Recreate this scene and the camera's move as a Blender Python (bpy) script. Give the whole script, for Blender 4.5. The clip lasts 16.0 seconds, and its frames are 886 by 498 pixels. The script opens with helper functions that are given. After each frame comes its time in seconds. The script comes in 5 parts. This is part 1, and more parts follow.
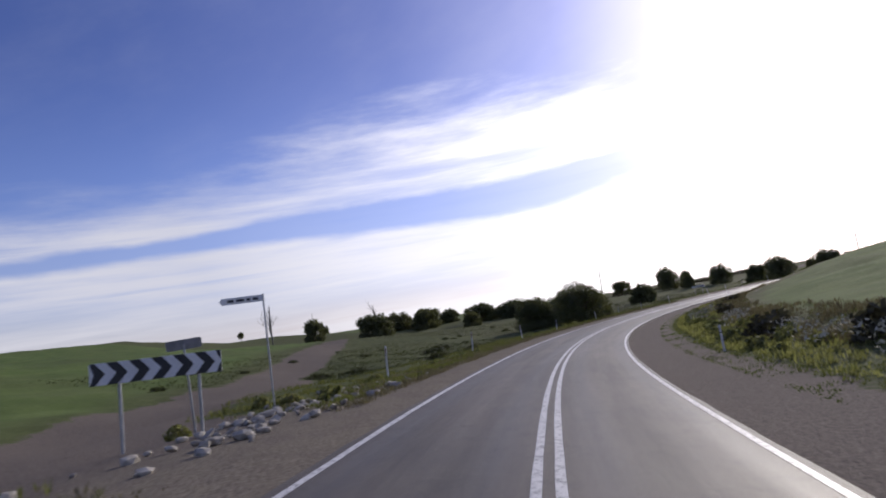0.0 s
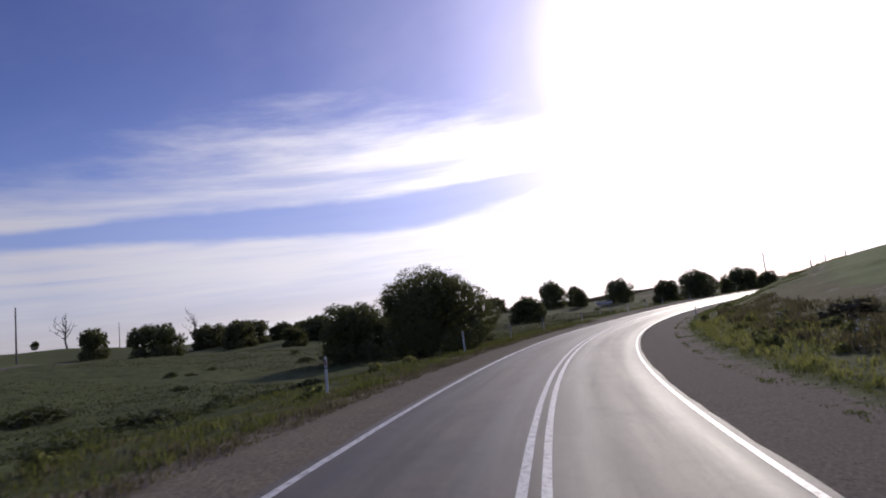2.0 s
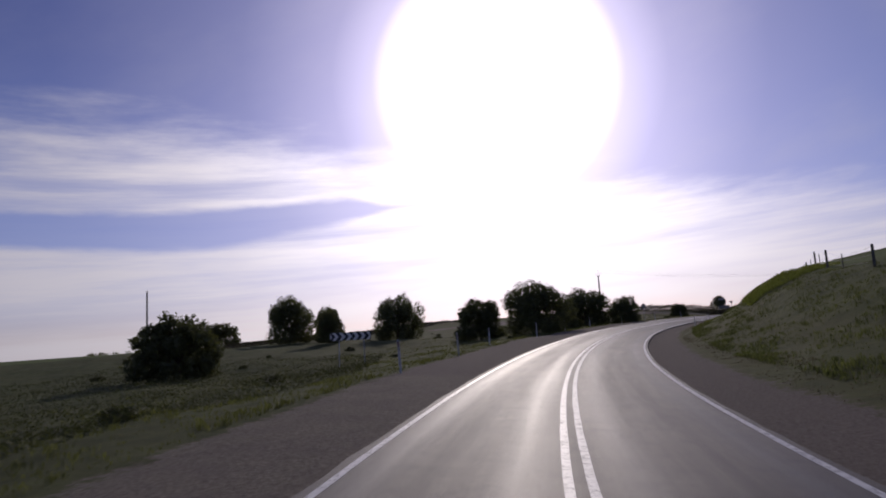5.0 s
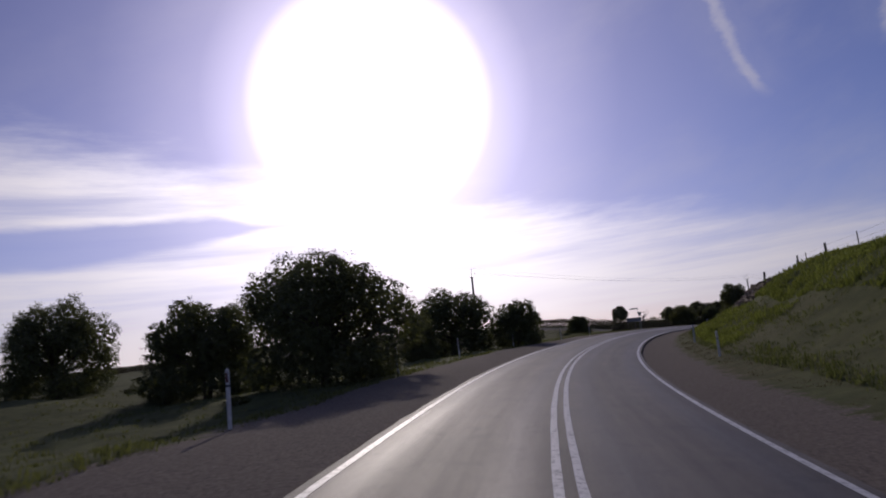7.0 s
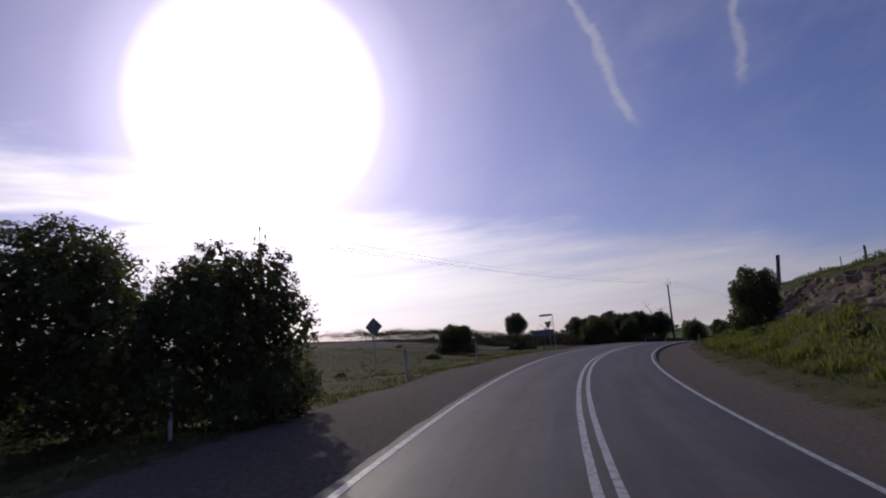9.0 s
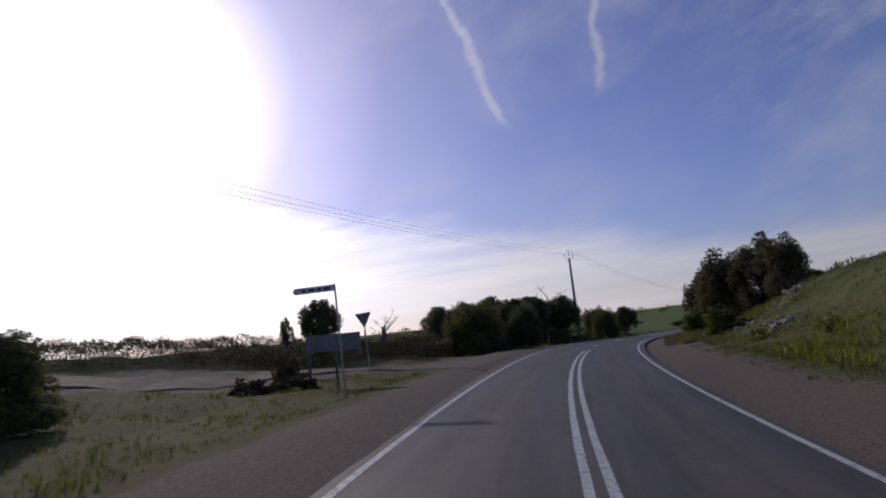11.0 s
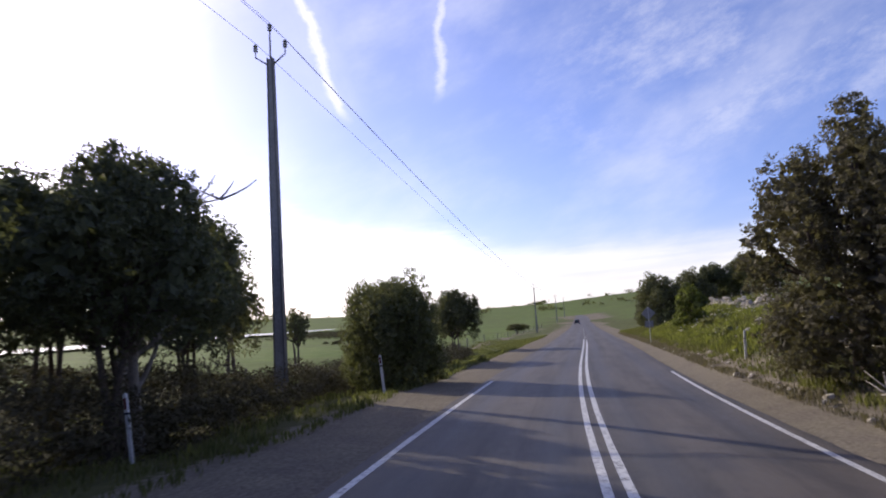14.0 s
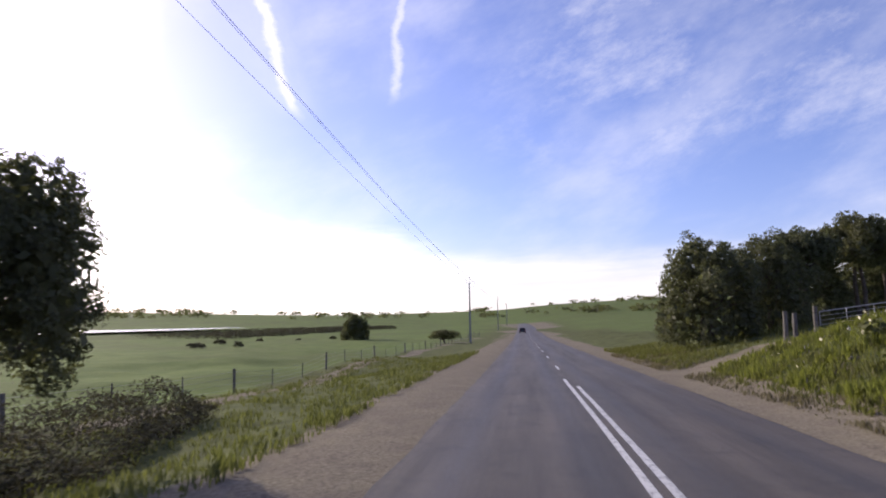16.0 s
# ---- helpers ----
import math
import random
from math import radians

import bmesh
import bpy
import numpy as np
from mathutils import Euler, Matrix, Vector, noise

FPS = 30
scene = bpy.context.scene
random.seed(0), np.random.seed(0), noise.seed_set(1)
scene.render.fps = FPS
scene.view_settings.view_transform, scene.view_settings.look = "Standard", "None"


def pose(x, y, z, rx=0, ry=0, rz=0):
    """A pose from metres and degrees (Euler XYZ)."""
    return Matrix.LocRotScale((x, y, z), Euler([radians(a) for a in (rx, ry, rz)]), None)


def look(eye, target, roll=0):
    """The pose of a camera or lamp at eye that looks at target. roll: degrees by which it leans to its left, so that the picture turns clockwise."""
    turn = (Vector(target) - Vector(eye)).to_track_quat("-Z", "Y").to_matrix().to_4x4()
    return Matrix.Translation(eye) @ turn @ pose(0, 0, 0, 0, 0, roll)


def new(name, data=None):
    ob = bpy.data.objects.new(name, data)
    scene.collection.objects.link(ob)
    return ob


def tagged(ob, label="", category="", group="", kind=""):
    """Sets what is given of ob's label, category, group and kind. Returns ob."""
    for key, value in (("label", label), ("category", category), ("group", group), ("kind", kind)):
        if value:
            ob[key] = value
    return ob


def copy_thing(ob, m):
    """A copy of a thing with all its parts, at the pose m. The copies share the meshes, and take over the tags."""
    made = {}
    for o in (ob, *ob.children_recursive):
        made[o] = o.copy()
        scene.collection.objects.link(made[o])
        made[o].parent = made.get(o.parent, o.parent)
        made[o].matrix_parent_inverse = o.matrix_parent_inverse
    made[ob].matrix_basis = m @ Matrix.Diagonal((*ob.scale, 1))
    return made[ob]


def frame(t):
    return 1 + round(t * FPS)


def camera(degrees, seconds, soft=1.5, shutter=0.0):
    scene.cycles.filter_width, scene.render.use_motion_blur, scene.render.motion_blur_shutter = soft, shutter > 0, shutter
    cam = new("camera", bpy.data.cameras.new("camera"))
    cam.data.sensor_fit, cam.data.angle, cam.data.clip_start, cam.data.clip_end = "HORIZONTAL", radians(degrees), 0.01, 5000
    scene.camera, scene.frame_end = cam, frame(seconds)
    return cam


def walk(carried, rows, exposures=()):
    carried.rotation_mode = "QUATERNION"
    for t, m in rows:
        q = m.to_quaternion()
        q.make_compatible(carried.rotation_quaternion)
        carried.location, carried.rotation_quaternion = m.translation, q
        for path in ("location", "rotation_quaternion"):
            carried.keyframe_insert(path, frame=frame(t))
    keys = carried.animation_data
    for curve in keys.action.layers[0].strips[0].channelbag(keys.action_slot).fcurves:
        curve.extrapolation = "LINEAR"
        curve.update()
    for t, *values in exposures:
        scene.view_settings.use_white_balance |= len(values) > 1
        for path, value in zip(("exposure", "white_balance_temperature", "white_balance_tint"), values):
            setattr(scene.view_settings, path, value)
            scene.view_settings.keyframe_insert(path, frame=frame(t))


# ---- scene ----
cam = camera(70.0, 16.0, soft=1.9, shutter=0.08)
ROWS = [
    (0.0, pose(0.51, -1.08, 1.79, 96.22, 7.92, 46.83)),
    (0.5, pose(-8.18, 10.21, 1.44, 96.03, 7.52, 43.66)),
    (1.0, pose(-16.09, 21.62, 1.10, 96.19, 7.44, 40.72)),
    (1.5, pose(-23.24, 33.05, 0.80, 96.35, 6.84, 37.95)),
    (2.0, pose(-29.62, 44.48, 0.58, 96.40, 5.63, 35.07)),
    (2.5, pose(-35.27, 55.93, 0.41, 96.67, 4.91, 32.27)),
    (3.0, pose(-40.20, 67.46, 0.32, 96.92, 4.35, 29.14)),
    (3.5, pose(-44.38, 79.03, 0.29, 97.16, 4.07, 25.88)),
    (4.0, pose(-47.81, 90.59, 0.31, 97.20, 3.88, 22.48)),
    (4.5, pose(-50.49, 102.10, 0.34, 97.43, 3.71, 19.28)),
    (5.0, pose(-52.52, 113.54, 0.41, 97.83, 3.59, 16.32)),
    (5.5, pose(-53.94, 124.90, 0.54, 98.28, 3.61, 13.47)),
    (6.0, pose(-54.79, 136.19, 0.70, 98.66, 3.85, 10.67)),
    (6.5, pose(-55.09, 147.41, 0.89, 98.88, 4.39, 7.83)),
    (7.0, pose(-54.86, 158.57, 1.10, 98.90, 5.17, 5.01)),
    (7.5, pose(-54.14, 169.63, 1.31, 98.98, 5.70, 2.74)),
    (8.0, pose(-53.00, 180.60, 1.57, 99.13, 5.31, 0.67)),
    (8.5, pose(-51.43, 191.45, 1.80, 99.05, 4.39, -2.36)),
    (9.0, pose(-49.24, 202.17, 2.07, 98.92, 4.06, -5.71)),
    (9.5, pose(-46.41, 212.79, 2.32, 98.71, 4.28, -8.87)),
    (10.0, pose(-43.00, 223.32, 2.53, 98.40, 4.90, -11.73)),
    (10.5, pose(-39.06, 233.72, 2.68, 98.05, 5.63, -14.35)),
    (11.0, pose(-34.60, 244.03, 2.77, 97.72, 6.18, -16.79)),
    (11.5, pose(-29.71, 254.21, 2.83, 97.47, 6.30, -19.09)),
    (12.0, pose(-24.39, 264.27, 2.84, 97.29, 5.83, -21.44)),
    (12.5, pose(-18.61, 274.13, 2.81, 97.04, 5.11, -24.47)),
    (13.0, pose(-12.28, 283.69, 2.69, 96.56, 4.80, -27.56)),
    (13.5, pose(-5.50, 292.87, 2.47, 96.32, 4.35, -30.19)),
    (14.0, pose(1.59, 301.68, 2.24, 95.97, 3.48, -32.61)),
    (14.5, pose(8.91, 310.14, 1.93, 95.68, 2.16, -34.83)),
    (15.0, pose(16.41, 318.23, 1.65, 95.74, 1.68, -36.35)),
    (15.5, pose(23.93, 326.06, 1.42, 95.91, 1.46, -37.11)),
    (16.0, pose(31.41, 333.71, 1.22, 96.18, 1.00, -37.74)),
]
EXPOSURES = [(0.0, 0.45, 6550, 11), (2.0, 0.12, 6550, 14), (3.5, -0.32, 6550, 17), (4.2, -0.52, 6550, 18), (6.3, -0.55, 6550, 18), (9.0, -0.57, 6550, 15), (11.5, -0.04, 6700, 11),
             (12.5, 0.34, 6800, 10), (13.5, 1.02, 7000, 10), (14.5, 1.18, 7100, 10), (16.0, 1.2, 7200, 12)]
walk(cam, ROWS, EXPOSURES)

# ---- daylight: low sun ahead, thin high cloud ----
SUN_AZ, SUN_EL = radians(-9.8), radians(22.0)  # azimuth from +y towards +x
SUN_DIR = Vector((math.sin(SUN_AZ) * math.cos(SUN_EL), math.cos(SUN_AZ) * math.cos(SUN_EL), math.sin(SUN_EL)))
sun = new("sun", bpy.data.lights.new("sun", "SUN"))
sun.data.energy, sun.data.angle, sun.data.color = 2.0, radians(0.6), (1.0, 0.93, 0.82)
sun.matrix_world = look(SUN_DIR * 100, (0, 0, 0))


class Nodes:
    """Short-hand for a node tree."""

    def __init__(self, tree):
        self.tree = tree
        tree.nodes.clear()

    def add(self, kind, inputs=None, **settings):
        n = self.tree.nodes.new(kind)
        if "operation" in settings:
            n.operation = settings["operation"]
        if "use_clamp" in settings:
            n.use_clamp = settings["use_clamp"]
        if "attribute_name" in settings:
            n.attribute_name = settings["attribute_name"]
        if "interpolation_type" in settings:
            n.interpolation_type = settings["interpolation_type"]
        if "data_type" in settings:
            n.data_type, n.blend_type, n.clamp_factor = settings["data_type"], settings["blend_type"], settings["clamp_factor"]
        for key, value in (inputs or {}).items():
            self.put(n.inputs[key], value)
        return n

    def put(self, socket, value):
        if isinstance(value, bpy.types.NodeSocket):
            self.tree.links.new(value, socket)
        elif isinstance(value, bpy.types.Node):
            self.tree.links.new(value.outputs[0], socket)
        else:
            socket.default_value = value

    def math(self, op, a, b=0.0, clamp=False):
        return self.add("ShaderNodeMath", {0: a, 1: b}, operation=op, use_clamp=clamp).outputs[0]

    def noise(self, vector, scale, detail=4.0, rough=0.55):
        return self.add("ShaderNodeTexNoise", {"Vector": vector, "Scale": scale, "Detail": detail, "Roughness": rough})

    def ramp(self, value, *stops):
        n = self.add("ShaderNodeValToRGB", {0: value})
        e = n.color_ramp.elements
        while len(e) < len(stops):
            e.new(0.5)
        for el, (at, c) in zip(e, stops):
            el.position = at
            el.color = c if isinstance(c, tuple) else (c, c, c, 1)
        return n.outputs[0]

    def mix(self, factor, a, b, blend="MIX"):
        n = self.add("ShaderNodeMix", data_type="RGBA", blend_type=blend, clamp_factor=True)
        self.put(n.inputs[0], factor)
        self.put(n.inputs[6], a)
        self.put(n.inputs[7], b)
        return n.outputs[2]


def rgb(r, g, b):
    return (r, g, b, 1.0)


def make_world():
    world = bpy.data.worlds.new("sky")
    scene.world = world
    world.use_nodes = True
    k = Nodes(world.node_tree)
    sky = k.add("ShaderNodeTexSky")
    sky.sky_type, sky.sun_disc = "NISHITA", False
    sky.sun_elevation, sky.sun_rotation = SUN_EL, SUN_AZ
    sky.air_density, sky.dust_density, sky.ozone_density = 1.0, 0.6, 3.0
    d = k.add("ShaderNodeTexCoord").outputs["Generated"]
    sep = k.add("ShaderNodeSeparateXYZ", {0: d})
    # azimuth and elevation in degrees
    az = k.math("MULTIPLY", k.math("ARCTAN2", sep.outputs[0], sep.outputs[1]), 57.296)
    el = k.math("MULTIPLY", k.math("ARCSINE", sep.outputs[2]), 57.296)

    def curve(value, lo, hi, *points):
        n = k.add("ShaderNodeFloatCurve")
        k.put(n.inputs["Value"], k.math("DIVIDE", k.math("SUBTRACT", value, lo), hi - lo, clamp=True))
        c = n.mapping.curves[0]
        while len(c.points) < len(points):
            c.points.new(0.5, 0.5)
        for pt, (x, y) in zip(c.points, points):
            pt.location = ((x - lo) / (hi - lo), y)
        n.mapping.update()
        return n.outputs[0]

    def smooth(value, lo, hi):
        return k.add("ShaderNodeMapRange", {"Value": value, "From Min": lo, "From Max": hi}, interpolation_type="SMOOTHSTEP").outputs[0]

    def drawn(sa, se, tilt=0.0):
        """Coordinates on the sky, drawn out by different scales along azimuth and elevation."""
        return k.add("ShaderNodeCombineXYZ", {0: k.math("MULTIPLY", k.math("ADD", az, k.math("MULTIPLY", el, tilt)), sa), 1: k.math("MULTIPLY", k.math("SUBTRACT", el, k.math("MULTIPLY", az, tilt)), se), 2: 0.0})

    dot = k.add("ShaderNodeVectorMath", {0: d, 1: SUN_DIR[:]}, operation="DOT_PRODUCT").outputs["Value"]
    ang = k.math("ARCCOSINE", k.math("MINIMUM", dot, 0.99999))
    # sky aureole widened to a white disc, with lens bloom put into the sky colour
    sun_glare = k.ramp(ang, (0.0, 1.0), (0.165, 0.62), (0.19, 0.30), (0.25, 0.15), (0.38, 0.06), (0.62, 0.015), (1.0, 0.0))
    near = k.ramp(ang, (0.0, 1.0), (0.30, 0.85), (0.48, 0.46), (0.66, 0.28), (0.95, 0.12), (1.0, 0.10))
    # the cloud sheet: its ragged upper edge falls from west to east
    edge_noise = k.noise(drawn(0.035, 0.16, 0.05), 1.0, 7.0, 0.6).outputs[0]
    soft_noise = k.noise(drawn(0.022, 0.30, 0.04), 1.0, 8.0, 0.62).outputs[0]
    top = k.math("MULTIPLY", curve(az, -180, 180, (-180, 0.22), (-100, 0.30), (-81, 0.38), (-66, 0.47), (-50, 0.56), (-36, 0.58), (-22, 0.53), (2, 0.40), (15, 0.33), (30, 0.25), (45, 0.17), (60, 0.19), (100, 0.3), (180, 0.24)), 30.0)
    depth = k.math("ADD", k.math("SUBTRACT", top, el), k.math("MULTIPLY", k.math("SUBTRACT", edge_noise, 0.5), 16.0))
    sheet = smooth(depth, -2.5, 4.0)
    thin = smooth(soft_noise, 0.33, 0.62)
    sheet = k.math("MULTIPLY", sheet, k.math("ADD", 0.36, k.math("MULTIPLY", thin, 0.64)))
    # long blue gaps in the sheet
    gap_mid = k.math("MULTIPLY", curve(az, -100, 20, (-100, 0.40), (-77, 0.42), (-55, 0.49), (-32, 0.535), (-22, 0.60), (20, 0.62)), 20.0)
    wob = k.math("MULTIPLY", k.math("SUBTRACT", k.noise(drawn(0.06, 0.2), 1.0, 5.0).outputs[0], 0.5), 2.6)
    gap_half = curve(az, -100, 20, (-100, 0.25), (-70, 0.55), (-45, 0.95), (-30, 0.95), (-21, 0.25), (-17, 0.0), (20, 0.0))
    off = k.math("ABSOLUTE", k.math("ADD", k.math("SUBTRACT", el, gap_mid), wob))
    gap = smooth(k.math("SUBTRACT", k.math("MULTIPLY", gap_half, 1.45), off), -0.45, 0.4)
    thin_gap = smooth(k.noise(drawn(0.018, 0.62, 0.05), 1.0, 6.0, 0.55).outputs[0], 0.56, 0.72)
    thin_gap = k.math("MULTIPLY", thin_gap, smooth(el, 14.0, 6.0))
    sheet = k.math("MULTIPLY", sheet, k.math("SUBTRACT", 1.0, k.math("MULTIPLY", k.math("MAXIMUM", gap, k.math("MULTIPLY", thin_gap, 0.8)), 0.9)))
    # two old vapour trails, torn and bent
    wave = k.math("MULTIPLY", k.math("SUBTRACT", k.noise(drawn(0.12, 0.22), 1.0, 5.0, 0.6).outputs[0], 0.5), 3.4)
    tear = k.noise(drawn(0.5, 0.35), 1.0, 6.0, 0.65).outputs[0]

    def trail(a0, slope, lo, hi, width):
        mid = k.math("ADD", a0, k.math("MULTIPLY", k.math("SUBTRACT", el, 18.0), slope))
        x = k.math("ABSOLUTE", k.math("ADD", k.math("SUBTRACT", az, mid), wave))
        w = k.math("MULTIPLY", k.math("ADD", tear, 0.25), width)
        body = k.math("ADD", k.math("MULTIPLY", smooth(k.math("SUBTRACT", w, x), -0.38, 0.3), k.math("ADD", 0.55, tear)), k.math("MULTIPLY", smooth(k.math("SUBTRACT", w, x), -4.0, 0.3), k.math("MULTIPLY", tear, 0.5)))
        return k.math("MULTIPLY", body, k.math("MULTIPLY", smooth(el, lo, lo + 2.5), smooth(el, hi + 10, hi)))

    trails = k.math("MULTIPLY", k.math("ADD", trail(24.6, -0.36, 17.0, 34.0, 0.5), trail(33.4, 0.10, 18.6, 34.0, 0.4)), 0.4)
    # combed-out high cloud in the east
    comb = k.noise(drawn(0.055, 0.11, 0.30), 1.0, 9.0, 0.68).outputs[0]
    patch = k.math("MULTIPLY", smooth(az, 36, 52), smooth(el, 9.0, 16.0))
    cirrus = k.math("MULTIPLY", k.math("MULTIPLY", smooth(comb, 0.42, 0.74), patch), 0.55)
    veil = k.math("MULTIPLY", smooth(k.noise(drawn(0.05, 0.10, 0.35), 1.0, 8.0, 0.6).outputs[0], 0.40, 0.85), k.math("ADD", 0.10, k.math("ADD", k.math("MULTIPLY", smooth(az, -45, 0), 0.18), k.math("MULTIPLY", smooth(az, 15, 60), 0.22))))
    thin_cloud = k.math("MAXIMUM", trails, k.math("MAXIMUM", cirrus, veil), clamp=True)
    blue = k.mix(1.0, sky, rgb(0.70, 0.66, 1.0), "MULTIPLY")
    # upper western sky darkened in its colour, partly for the lens's corner falloff
    deep = k.math("MULTIPLY", smooth(az, -12.0, -50.0), smooth(el, 10.0, 26.0))
    blue = k.mix(k.math("MULTIPLY", deep, 0.8), blue, k.mix(1.0, blue, rgb(0.66, 0.68, 0.78), "MULTIPLY"))
    cloud_light = k.mix(near, rgb(3.8, 3.9, 4.6), rgb(21.0, 20.4, 20.4))
    haze_light = k.mix(near, rgb(4.8, 5.0, 6.0), rgb(10.0, 9.6, 10.0))
    body = k.mix(k.math("MULTIPLY", thin_cloud, 0.9), blue, haze_light)
    body = k.mix(k.math("MULTIPLY", sheet, 0.9, clamp=True), body, cloud_light)
    glow = k.add("ShaderNodeVectorMath", {0: (25.0, 23.0, 25.5), "Scale": sun_glare}, operation="SCALE").outputs[0]
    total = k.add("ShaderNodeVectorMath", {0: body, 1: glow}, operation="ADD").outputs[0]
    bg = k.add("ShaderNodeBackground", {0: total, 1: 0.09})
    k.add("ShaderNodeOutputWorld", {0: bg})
    return world


make_world()

# ---- materials ----


def material(name, build):
    m = bpy.data.materials.new(name)
    m.use_nodes = True
    k = Nodes(m.node_tree)
    shader = k.add("ShaderNodeBsdfPrincipled")
    k.add("ShaderNodeOutputMaterial", {0: shader})
    build(k, shader)
    return m


def bump(k, shader, height, strength=0.3, distance=0.02):
    k.put(shader.inputs["Normal"], k.add("ShaderNodeBump", {"Height": height, "Strength": strength, "Distance": distance}).outputs[0])


def where(k):
    return k.add("ShaderNodeNewGeometry").outputs["Position"]


def per_object(k):
    return k.add("ShaderNodeObjectInfo").outputs["Random"]


def per_island(k):
    return k.add("ShaderNodeNewGeometry").outputs["Random Per Island"]


def plain(name, c1, c2, rough=0.6, scale=8.0, metal=0.0, grain=0.15, spec=0.5):
    def build(k, s):
        p = where(k)
        n = k.noise(p, scale, 6.0)
        m = k.noise(p, scale * 0.13, 3.0)
        f = k.ramp(k.math("ADD", k.math("MULTIPLY", n.outputs[0], 0.6), k.math("MULTIPLY", m.outputs[0], 0.4)), (0.36, 0.0), (0.64, 1.0))
        k.put(s.inputs["Base Color"], k.mix(f, rgb(*c1), rgb(*c2)))
        s.inputs["Roughness"].default_value = rough
        s.inputs["Metallic"].default_value = metal
        s.inputs["Specular IOR Level"].default_value = spec
        bump(k, s, n.outputs[0], grain)
    return material(name, build)


def leafy(name, dark, light, gloss=0.6, through_light=0.42):
    """Leaves: a shade of their own each, with some light coming through."""
    def build(k, s):
        r = per_island(k)
        o = per_object(k)
        c = k.mix(r, rgb(*dark), rgb(*light))
        c = k.mix(k.math("MULTIPLY", o, 0.35), c, rgb(light[0] * 1.1, light[1] * 0.9, light[2] * 0.7))
        k.put(s.inputs["Base Color"], c)
        s.inputs["Roughness"].default_value = gloss
        s.inputs["Specular IOR Level"].default_value = 0.2
        t = k.add("ShaderNodeBsdfTranslucent", {0: k.mix(1.0, c, rgb(1.15, 1.2, 0.75), "MULTIPLY")})
        both = k.add("ShaderNodeMixShader", {0: through_light, 1: s.outputs[0], 2: t.outputs[0]})
        out = [n for n in k.tree.nodes if n.type == "OUTPUT_MATERIAL"][0]
        k.put(out.inputs[0], both)
    return material(name, build)


def asphalt_build(k, s):
    p = where(k)
    fine = k.noise(p, 60.0, 3.0, 0.7)
    chip = k.add("ShaderNodeTexVoronoi", {"Vector": p, "Scale": 90.0})
    patch = k.noise(p, 0.35, 4.0)
    lane = k.add("ShaderNodeAttribute", attribute_name="lane").outputs["Fac"]
    # wheel tracks are polished and a little darker
    track = k.ramp(k.add("ShaderNodeMath", {0: lane, 1: 1.0}, operation="FRACT"), (0.0, 0.0), (0.22, 1.0), (0.36, 0.1), (0.64, 0.1), (0.78, 1.0), (1.0, 0.0))
    c = k.mix(k.ramp(fine.outputs[0], (0.3, 0.0), (0.7, 1.0)), rgb(0.088, 0.073, 0.059), rgb(0.172, 0.145, 0.117))
    c = k.mix(k.math("MULTIPLY", k.ramp(patch.outputs[0], (0.35, 0.0), (0.65, 1.0)), 0.45), c, rgb(0.064, 0.060, 0.058))
    # long streaks of oil and wear, and small repairs
    run = k.add("ShaderNodeAttribute", attribute_name="run").outputs["Fac"]
    drawn = k.add("ShaderNodeCombineXYZ", {0: k.math("MULTIPLY", lane, 5.0), 1: k.math("MULTIPLY", run, 0.07), 2: 0.0})
    streak = k.noise(drawn, 1.0, 6.0, 0.65)
    c = k.mix(k.math("MULTIPLY", k.ramp(streak.outputs[0], (0.40, 0.0), (0.66, 1.0)), 0.55), c, rgb(0.036, 0.034, 0.034))
    blotch = k.noise(p, 1.7, 5.0, 0.7)
    c = k.mix(k.math("MULTIPLY", k.ramp(blotch.outputs[0], (0.52, 0.0), (0.66, 1.0)), 0.4), c, rgb(0.040, 0.038, 0.037))
    c = k.mix(k.math("MULTIPLY", track, 0.4), c, rgb(0.040, 0.038, 0.037))
    k.put(s.inputs["Base Color"], c)
    rough = k.math("ADD", 0.56, k.math("MULTIPLY", chip.outputs["Distance"], 0.2))
    k.put(s.inputs["Roughness"], k.math("SUBTRACT", rough, k.math("ADD", k.math("MULTIPLY", track, 0.10), k.math("MULTIPLY", k.math("SUBTRACT", streak.outputs[0], 0.5), -0.16))))
    s.inputs["Specular IOR Level"].default_value = 0.27
    bump(k, s, k.math("ADD", chip.outputs["Distance"], fine.outputs[0]), 0.35, 0.006)


def paint_build(k, s):
    p = where(k)
    worn = k.noise(p, 9.0, 6.0, 0.7)
    fine = k.noise(p, 70.0, 2.0)
    f = k.ramp(k.math("ADD", worn.outputs[0], k.math("MULTIPLY", fine.outputs[0], 0.3)), (0.50, 0.0), (0.66, 1.0))
    k.put(s.inputs["Base Color"], k.mix(f, rgb(0.17, 0.16, 0.155), rgb(0.60, 0.59, 0.56)))
    s.inputs["Roughness"].default_value = 0.55
    bump(k, s, fine.outputs[0], 0.2, 0.004)


